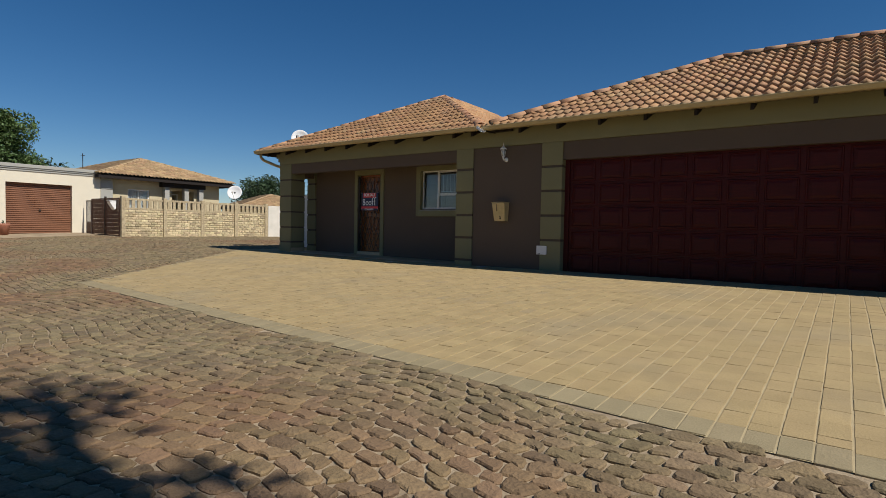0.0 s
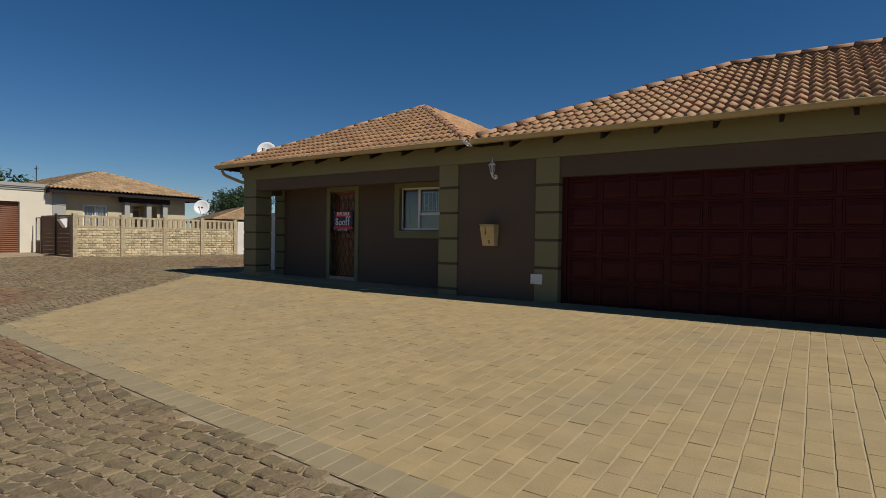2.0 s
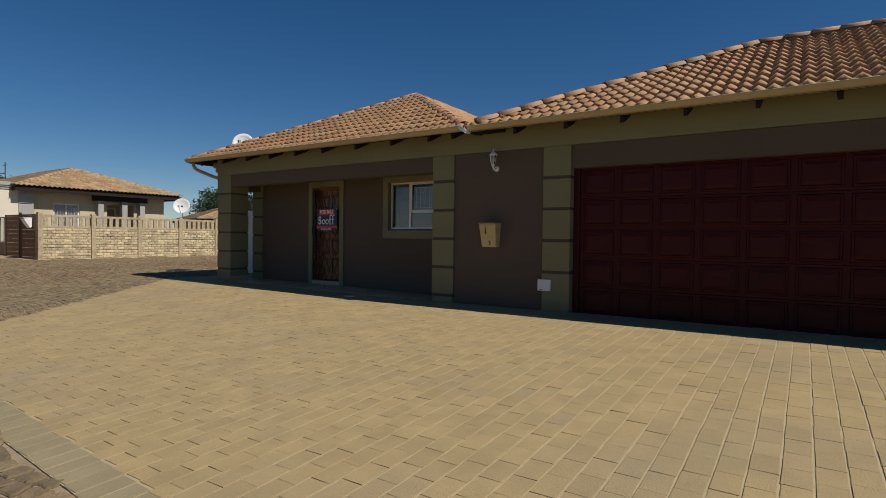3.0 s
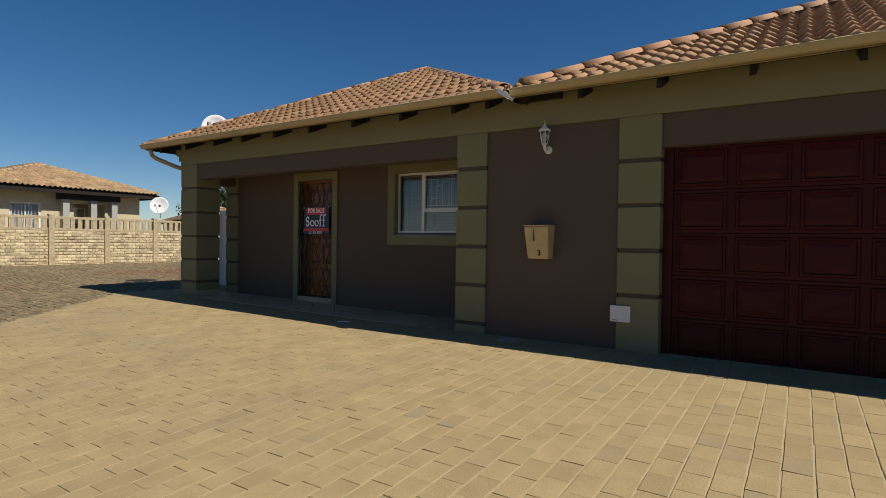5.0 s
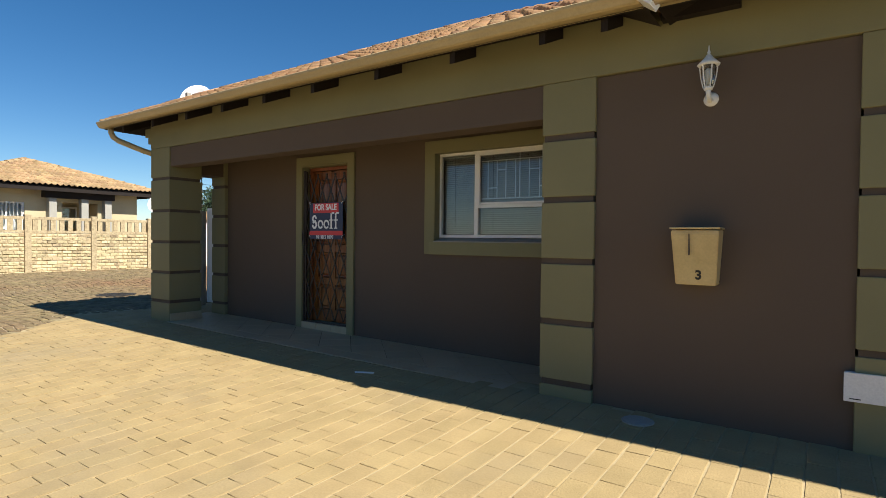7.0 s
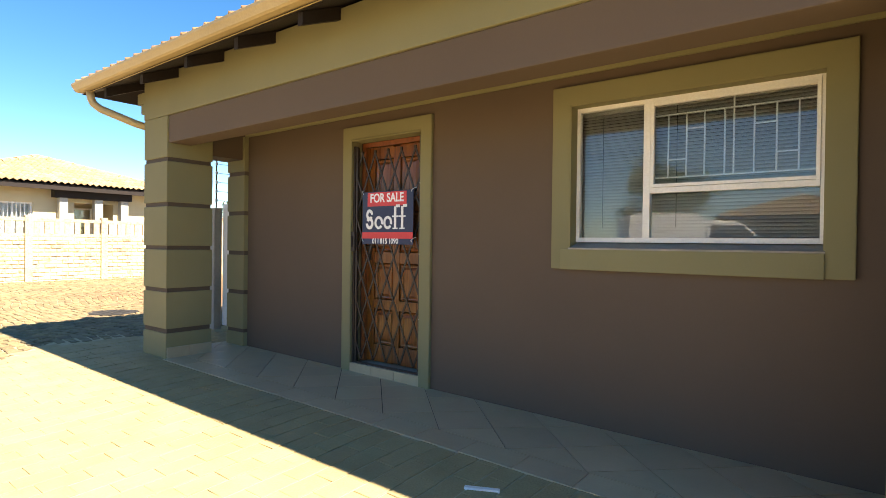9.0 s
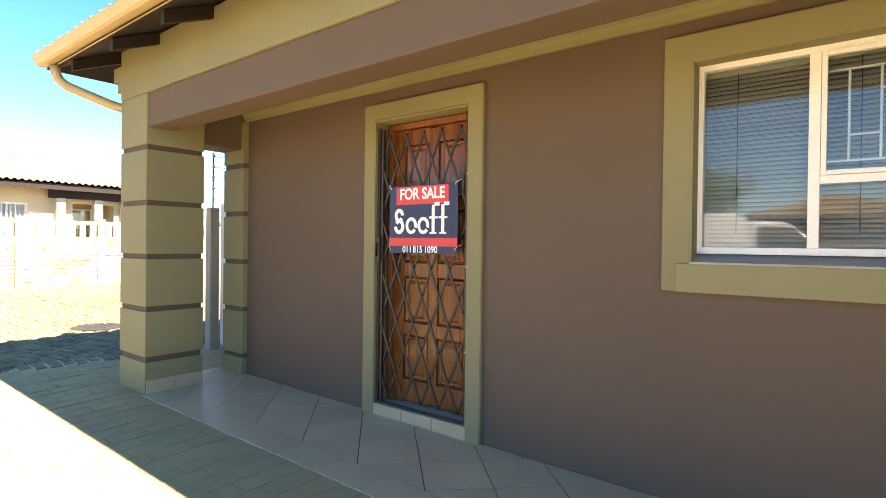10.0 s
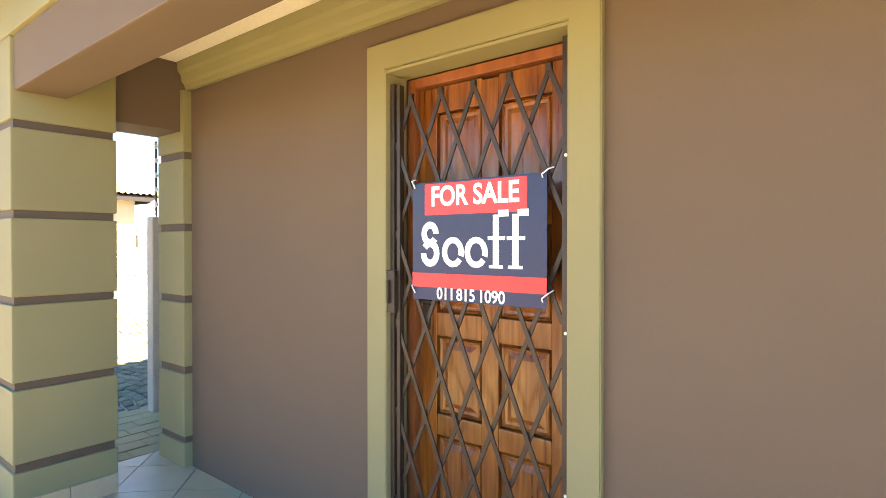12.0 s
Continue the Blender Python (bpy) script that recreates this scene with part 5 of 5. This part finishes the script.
def yard_gate():
    y = 10.08
    for a, b in ((-25.62, -24.40), (-26.92, -25.68)):
        root = thing("yard_gate", "brown steel yard gate leaf, shut", "gate", "leaves of the yard gate", at=((a + b) / 2, y, 0.2))
        L = b - a
        part("gate_frame", boxes((-L / 2, -L / 2 + 0.05, -0.02, 0.02, 0, 1.48), (L / 2 - 0.05, L / 2, -0.02, 0.02, 0, 1.48), (-L / 2 + 0.05, L / 2 - 0.05, -0.02, 0.02, 1.43, 1.48), (-L / 2 + 0.05, L / 2 - 0.05, -0.02, 0.02, 0, 0.05)), GATE_BROWN, root)
        for k in range(9):
            z = 0.06 + k * 0.152
            part("board", box(-L / 2 + 0.05, L / 2 - 0.05, -0.008, 0.008, z, z + 0.149, 0.002), GATE_BROWN, root)
    tagged(part("gate_post", box(-25.67, -25.63, y - 0.04, y + 0.04, 0.15, 1.75, 0.004), GATE_METAL), "slim steel gate post", "post")
    lb = thing("letter_box", "white sheet metal letter box on the yard gate", "mailbox", at=(-24.78, y - 0.02, 1.22))
    bm = bmesh.new()
    for xx in (-0.14, 0.14):
        for yy, zz in ((0, 0.05), (-0.05, 0.0), (-0.24, 0.30), (0, 0.34)):
            bm.verts.new((xx, yy, zz))
    bm.verts.ensure_lookup_table()
    for f in ((0, 1, 2, 3), (7, 6, 5, 4), (0, 4, 5, 1), (1, 5, 6, 2), (2, 6, 7, 3), (3, 7, 4, 0)):
        bm.faces.new([bm.verts[i] for i in f])
    part("body", bm, WHITE_PAINT, lb)
    part("lid", box(-0.15, 0.15, -0.25, 0.01, 0.335, 0.35, 0.003), WHITE_PAINT, lb)
    # open side screen between gate and garage
    sc = thing("fence_screen", "grey barred side screen beside the yard gate", "fence", at=(-27.2, y, 0.2))
    part("screen_frame", boxes((-0.24, -0.21, -0.015, 0.015, 0, 1.42), (0.21, 0.24, -0.015, 0.015, 0, 1.42), (-0.21, 0.21, -0.015, 0.015, 1.38, 1.42), (-0.21, 0.21, -0.015, 0.015, 0.5, 0.54)), N_GREY, sc)
    part("screen_sheet", box(-0.21, 0.21, -0.006, 0.006, 0.0, 0.5), GATE_BROWN, sc)
    for k in range(4):
        part("bar", tube([(-0.15 + k * 0.1, 0, 0.54), (-0.15 + k * 0.1, 0, 1.38)], 0.008, 6), N_GREY, sc)


def neighbour_garage():
    x = -27.7
    root = thing("neighbour_garage", "cream flat-roofed garage with a grey parapet and brown roller door", "garage", at=(x, 7.0, 0.2))
    def loc(*r):
        return (r[0] - x, r[1] - x, r[2] - 7.0, r[3] - 7.0, r[4] - 0.2, r[5] - 0.2)
    part("wall", boxes(loc(x - 0.22, x, 2.0, 7.40, 0, 2.72), loc(x - 0.22, x, 9.64, 10.72, 0, 2.72), loc(x - 0.22, x, 7.40, 9.64, 2.21, 2.72), loc(x - 6, x - 0.22, 10.95, 11.15, 0, 2.72), loc(x - 6, x - 0.22, 2.0, 2.2, 0, 2.72), loc(x - 6.2, x - 6, 2.0, 11.15, 0, 2.72)), CREAM_WALL, root)
    part("roof_slab", box(*loc(x - 6.2, x - 0.1, 2.0, 11.2, 2.60, 2.70)), N_GREY, root)
    for a, b, c in ((2.66, 2.74, 0.03), (2.74, 2.80, 0.06), (2.80, 2.93, 0.09)):
        part("parapet_moulding", box(*loc(x - 0.24, x + c, 1.9, 11.2 + c, a, b), 0.008), N_GREY, root, "grey plaster moulding")
    for k in range(5):
        z = 0.15 + k * 0.505
        part("quoin", box(*loc(x - 0.26, x + 0.03, 10.72, 11.20, z, z + 0.48), 0.01), N_GREY, root, "grey plaster quoin block")
    door = part("roller_door", box(*loc(x - 0.20, x - 0.16, 7.40, 9.64, 0.2, 2.21)), ROLLER, root, "brown ribbed steel roller door")
    n = 26
    for k in range(n):
        z = k * 2.0 / n + 0.02
        part("rib", prism([(-0.158 * 0 + 0.0, z), (0.018, z + 0.012), (0.018, z + 0.045), (0.0, z + 0.06)], -1.12, 1.12), ROLLER, door, at=Matrix.Translation((-0.16, 8.52 - 7.0, 0)) @ Matrix.Rotation(-math.pi / 2, 4, "Z"))
    part("lock", lathe([(0.04, 0), (0.04, 0.03), (0.02, 0.035)], n=12), IRON, door, "dark lock", at=pose(-0.135, 1.55, 0.95, 0, 90))
    pot = thing("plant_pot", "terracotta plant pot with a small succulent beside the garage", "plant pot", at=(-27.35, 7.22, ground_z(-27.35, 7.22)))
    part("pot", lathe([(0.16, 0), (0.20, 0.30), (0.225, 0.34), (0.23, 0.42), (0.20, 0.42), (0.18, 0.36)], n=18), TERRACOTTA, pot, smooth=True)
    bm = bmesh.new()
    rnd = random.Random(4)
    for _ in range(40):
        a, t = rnd.uniform(0, 6.28), rnd.uniform(0.1, 0.9)
        d = Vector((math.cos(a) * t, math.sin(a) * t, 1.1 - t)) * rnd.uniform(0.1, 0.2)
        s = Vector((-math.sin(a), math.cos(a), 0)) * 0.015
        vs = [bm.verts.new(Vector((0, 0, 0.38)) + p) for p in (-s, s, d + s * 0.3, d - s * 0.3)]
        bm.faces.new(vs)
    part("leaves", bm, LEAF_DARK, pot)


def neighbour_house():
    """Tiled bungalow behind the precast wall."""
    ex, y0, y1, z = -27.3, 10.5, 16.9, 2.78
    root = thing("neighbour_house", "olive plastered bungalow with a hipped ochre tile roof", "house", at=(-28.0, 13.7, 0.2))
    off = -Vector(root.location)
    def put(name, bm, mat, parent=None, label=""):
        if parent is None:
            bmesh.ops.translate(bm, vec=off, verts=bm.verts)
        return part(name, bm, mat, parent or root, label)
    wx = -27.85
    holes = [(11.9, 12.85, 1.2, 2.24), (13.9, 15.0, 0.3, 2.3)]
    rows = wall_rows(y0 + 0.6, y1 - 0.55, 0.1, 2.8, 0, 0.22, holes)
    bm = bmesh.new()
    for a, b, c, d, e, f in rows:
        add_box(bm, wx - d, wx - c, a, b, e, f)
    put("wall", bm, N_WALL)
    put("wall", boxes((wx - 9, wx - 0.22, y0 + 0.6, y0 + 0.82, 0.1, 2.8), (wx - 9, wx - 0.22, y1 - 0.77, y1 - 0.55, 0.1, 2.8), (wx - 9.2, wx - 9, y0 + 0.6, y1 - 0.55, 0.1, 2.8)), N_WALL)
    put("porch_recess", boxes((wx - 1.3, wx - 1.2, 13.8, 15.1, 0.1, 2.5), (wx - 1.2, wx - 0.22, 13.78, 13.88, 0.1, 2.5), (wx - 1.2, wx - 0.22, 15.02, 15.12, 0.1, 2.5)), N_WALL)
    for yy in (13.55, 14.5, 15.25):
        put("porch_column", box(wx + 0.02, wx + 0.26, yy - 0.11, yy + 0.11, 0.1, 2.42, 0.012), N_GREY, None, "pale grey porch column")
    # Dark beam; its near-black material also carries the shade under the eave.
    put("porch_beam", box(wx + 0.0, wx + 0.30, 13.3, 15.45, 2.42, 2.72, 0.01), TIMBER, None, "dark timber porch beam, eave shade put into its near-black colour")
    win = put("window", boxes((wx - 0.10, wx - 0.05, 11.9, 11.95, 1.2, 2.24), (wx - 0.10, wx - 0.05, 12.8, 12.85, 1.2, 2.24), (wx - 0.10, wx - 0.05, 11.95, 12.8, 1.2, 1.25), (wx - 0.10, wx - 0.05, 11.95, 12.8, 2.19, 2.24), (wx - 0.10, wx - 0.05, 12.35, 12.4, 1.25, 2.19)), WHITE_METAL)
    part("pane", box(wx - 0.085 + off.x, wx - 0.08 + off.x, 11.95 + off.y, 12.8 + off.y, 1.25 + off.z, 2.19 + off.z), GLASS, win, "dark glass")
    part("curtain", box(wx - 0.16 + off.x, wx - 0.14 + off.x, 11.92 + off.y, 12.84 + off.y, 1.22 + off.z, 2.22 + off.z), WHITE_PAINT, win, "white net curtain")
    for k in range(9):
        yy = 11.97 + k * 0.1 + off.y
        part("burglar_bar", tube([(wx - 0.04 + off.x, yy, 1.22 + off.z), (wx - 0.04 + off.x, yy, 2.22 + off.z)], 0.009, 5), WHITE_METAL, win)
    dw = put("porch_window", boxes((wx - 1.19, wx - 1.14, 13.95, 14.0, 1.1, 2.2), (wx - 1.19, wx - 1.14, 14.75, 14.8, 1.1, 2.2), (wx - 1.19, wx - 1.14, 14.0, 14.75, 1.1, 1.15), (wx - 1.19, wx - 1.14, 14.0, 14.75, 2.15, 2.2)), WHITE_METAL)
    part("pane", box(wx - 1.18 + off.x, wx - 1.17 + off.x, 14.0 + off.y, 14.75 + off.y, 1.15 + off.z, 2.15 + off.z), GLASS, dw, "dark glass")
    put("fascia", boxes((ex - 0.06, ex - 0.02, y0, y1, z - 0.16, z), (ex - 9.9, ex - 0.06, y0, y0 + 0.04, z - 0.16, z), (ex - 9.9, ex - 0.06, y1 - 0.04, y1, z - 0.16, z)), TIMBER, None, "dark timber fascia")
    put("soffit", box(ex - 9.9, ex - 0.07, y0 + 0.05, y1 - 0.05, z - 0.03, z - 0.01), TIMBER, None, "dark eaves boards")
    r = hip_roof("roof", "", ex - 9.9, ex, y0, y1, z, "x", 0, N_TILE, 0.34)
    r.parent = root
    r.location = off
    for key in ("category", "kind", "label"):
        if key in r:
            del r[key]
    aerial = thing("roof_aerial", "thin dark aerial mast on the neighbour's roof", "aerial", at=(-33.5, 12.2, 3.5))
    part("mast", tube([(0, 0, -0.3), (0, 0, 0.75)], 0.02, 6), GATE_METAL, aerial)
    part("boom", tube([(-0.25, 0, 0.62), (0.25, 0, 0.62)], 0.012, 6), GATE_METAL, aerial)
    build_dish((-27.05, 16.75, 2.35), (0.7, -0.7, 0.3), 0.36, "white satellite dish fixed to the neighbour's wall corner", 0.5)
    return root


# ---- trees ----
def build_tree(label, at, height, crown, seed, leaves, size, mat, squash=0.8, low=0.4):
    rnd = random.Random(seed)
    root = thing("tree", label, "tree", at=at)
    trunk_top = height * low
    bm = bmesh.new()
    bend = Vector((rnd.uniform(-0.2, 0.2), rnd.uniform(-0.2, 0.2), 0))
    r0 = height * 0.028
    add_tube(bm, [(0, 0, -0.2), bend * 0.4 + Vector((0, 0, trunk_top * 0.5)), bend + Vector((0, 0, trunk_top)), bend * 1.3 + Vector((0, 0, height * 0.78))], [r0 * 1.25, r0, r0 * 0.8, r0 * 0.25], 10)
    ends = []
    cz = (trunk_top + height) / 2
    for i in range(22):
        a = 2.4 * i + rnd.uniform(-0.4, 0.4)
        u = rnd.random()
        tip = Vector((math.cos(a), math.sin(a), 0)) * crown * rnd.uniform(0.35, 0.95) * math.sqrt(1 - (2 * u - 1) ** 2 * 0.75) + Vector((0, 0, cz + (2 * u - 1) * (height - cz) * 0.92))
        start = bend + Vector((0, 0, trunk_top * rnd.uniform(0.75, 1.25)))
        mid = start.lerp(tip, 0.5) + Vector((0, 0, 0.12 * height * rnd.random()))
        add_tube(bm, [start, mid, tip], [r0 * 0.45, r0 * 0.25, r0 * 0.06], 6)
        ends += [tip, mid.lerp(tip, 0.5)]
    part("trunk", bm, BARK, root, smooth=True)
    verts, faces = [], []
    clumps = [(e, rnd.uniform(0.2, 0.42) * crown) for e in ends]
    for _ in range(leaves):
        c, r = rnd.choice(clumps)
        d = Vector((rnd.gauss(0, 1), rnd.gauss(0, 1), rnd.gauss(0, 1) * squash)).normalized() * r * rnd.random() ** 0.45
        p = c + d
        n = Vector((rnd.gauss(0, 1), rnd.gauss(0, 1), rnd.gauss(0.6, 1))).normalized()
        t = n.orthogonal().normalized()
        t = Matrix.Rotation(rnd.uniform(0, 6.28), 3, n) @ t
        b = n.cross(t)
        s = size * rnd.uniform(0.6, 1.3)
        o = len(verts)
        verts += [tuple(p - t * s), tuple(p + b * s * 0.45 + n * s * 0.1), tuple(p + t * s), tuple(p - b * s * 0.45 + n * s * 0.1)]
        faces.append((o, o + 1, o + 2, o + 3))
    cr = mesh_part("crown", verts, faces, mat, root)
    return root


# ---- across the street, behind the walk ----
def build_pickup():
    """White pickup with a canopy, parked along the far kerb, its nose towards +x."""
    gz = ground_z(-12, -1.8)
    root = thing("pickup_truck", "white pickup with a white canopy parked along the street", "car", at=(-12.0, -1.75, gz))
    hw = 0.86
    lower = [(-2.45, 0.55), (-2.45, 1.02), (0.9, 1.05), (1.0, 1.08), (2.15, 1.0), (2.40, 0.88), (2.45, 0.5), (1.95, 0.42), (-2.2, 0.45)]
    def extrude_side(profile, w, taper=0.0, zref=1.05):
        bm = bmesh.new()
        sides = []
        for s in (-1, 1):
            sides.append([bm.verts.new((x, s * (w - taper * max(0, z - zref)), z)) for x, z in profile])
        bm.faces.new(sides[0])
        bm.faces.new(sides[1][::-1])
        n = len(profile)
        for i in range(n):
            bm.faces.new((sides[0][i], sides[0][(i + 1) % n], sides[1][(i + 1) % n], sides[1][i]))
        bmesh.ops.recalc_face_normals(bm, faces=bm.faces)
        bmesh.ops.bevel(bm, geom=bm.edges[:], offset=0.03, segments=2, affect="EDGES")
        return bm
    part("body", extrude_side(lower, hw), WHITE_PAINT, root)
    part("cab", extrude_side([(-0.42, 1.03), (-0.38, 1.62), (-0.25, 1.70), (0.35, 1.68), (0.55, 1.60), (1.12, 1.06)], hw - 0.03, 0.22), WHITE_PAINT, root)
    part("canopy", extrude_side([(-2.42, 1.03), (-2.36, 1.76), (-2.28, 1.82), (-0.55, 1.82), (-0.47, 1.74), (-0.46, 1.03)], hw - 0.03, 0.10), WHITE_PAINT, root, "white fibreglass canopy")
    for s in (-1, 1):
        yy = s * (hw - 0.06)
        bm = bmesh.new()
        vs = [bm.verts.new(p) for p in ((-0.30, yy + s * 0.035, 1.10), (0.98, yy + s * 0.035, 1.10), (0.52, yy - s * 0.075, 1.56), (-0.27, yy - s * 0.075, 1.58))]
        bm.faces.new(vs)
        part("side_window", bm, BLACK, root, "dark tinted side window")
        bm = bmesh.new()
        for k in range(2):
            x = -2.2 + k * 0.84
            bm.faces.new([bm.verts.new(p) for p in ((x, yy + s * 0.032, 1.15), (x + 0.78, yy + s * 0.032, 1.15), (x + 0.78, yy - s * 0.018, 1.68), (x, yy - s * 0.018, 1.68))])
        part("canopy_side_panel", bm, WHITE_METAL, root)
        part("roof_rail", tube([(-2.1, s * 0.6, 1.86), (-0.7, s * 0.6, 1.86)], 0.02, 6), WHITE_PAINT, root)
        for x in (-1.55, 1.55):
            wheel = part("wheel", lathe([(0.34, -0.1), (0.35, -0.08), (0.35, 0.08), (0.34, 0.1), (0.2, 0.1)], n=24), RUBBER, root, "black tyre", at=pose(x, s * (hw - 0.08), 0.34, 90))
            part("rim", lathe([(0.2, -0.11), (0.2, 0.11), (0.12, 0.115), (0.04, 0.12)], n=18), WHITE_METAL, wheel, "steel rim")
        part("mirror", box(0.78, 0.86, s * (hw + 0.02) - 0.06, s * (hw + 0.02) + 0.06, 1.12, 1.28, 0.02), BLACK, root)
    part("bumper", box(2.38, 2.52, -0.8, 0.8, 0.45, 0.65, 0.03), IRON, root)
    return root


def build_far_side():
    tagged(part("boundary_wall", box(-45, 20, -9.2, -9.0, -0.4, 1.5, 0.01), CREAM_WALL), "cream plastered boundary wall across the street", "wall", kind="structure")
    tagged(part("boundary_wall_end", box(14.0, 14.2, -9.0, 30, -0.5, 1.8, 0.01), CREAM_WALL), "cream plastered boundary wall at the street's end", "wall", kind="structure")


build_side_gate()
precast_wall()
yard_gate()
neighbour_garage()
HOUSE = neighbour_house()
far = copy_thing(HOUSE, pose(-39.6, 29.0, -0.35, 0, 0, -20))
tagged(far, "bungalow with a hipped ochre tile roof farther down the street")
across = copy_thing(HOUSE, pose(-11.0, -14.0, 0.0, 0, 0, -270))
tagged(across, "bungalow with a hipped ochre tile roof across the street")
build_tree("broad leafy green tree behind the neighbour's garage", (-46.5, 10.9, 0.3), 6.9, 4.2, 21, 52000, 0.12, LEAF, low=0.3)
build_tree("dark leafy tree far behind the houses", (-52, 36.6, 0), 5.45, 3.6, 22, 9000, 0.15, LEAF_DARK, low=0.3)
build_tree("dark leafy tree beyond the neighbour's roof", (-60, 19.0, 0), 6.2, 3.0, 25, 3000, 0.2, LEAF_DARK, low=0.3)
build_tree("leafy green street tree beside the driveway", (2.7, 1.26, -0.35), 11.0, 1.25, 23, 1600, 0.095, LEAF, low=0.6)
build_tree("leafy green tree across the street", (-6.5, -11.5, -0.3), 5.2, 2.4, 24, 4000, 0.13, LEAF, low=0.35)
build_tree("leafy green tree across the street", (-16.5, -12.5, -0.3), 5.6, 2.6, 27, 4000, 0.13, LEAF, low=0.35)
build_pickup().rotation_euler.z = radians(-30)
build_far_side()
build_paving()
build_street()
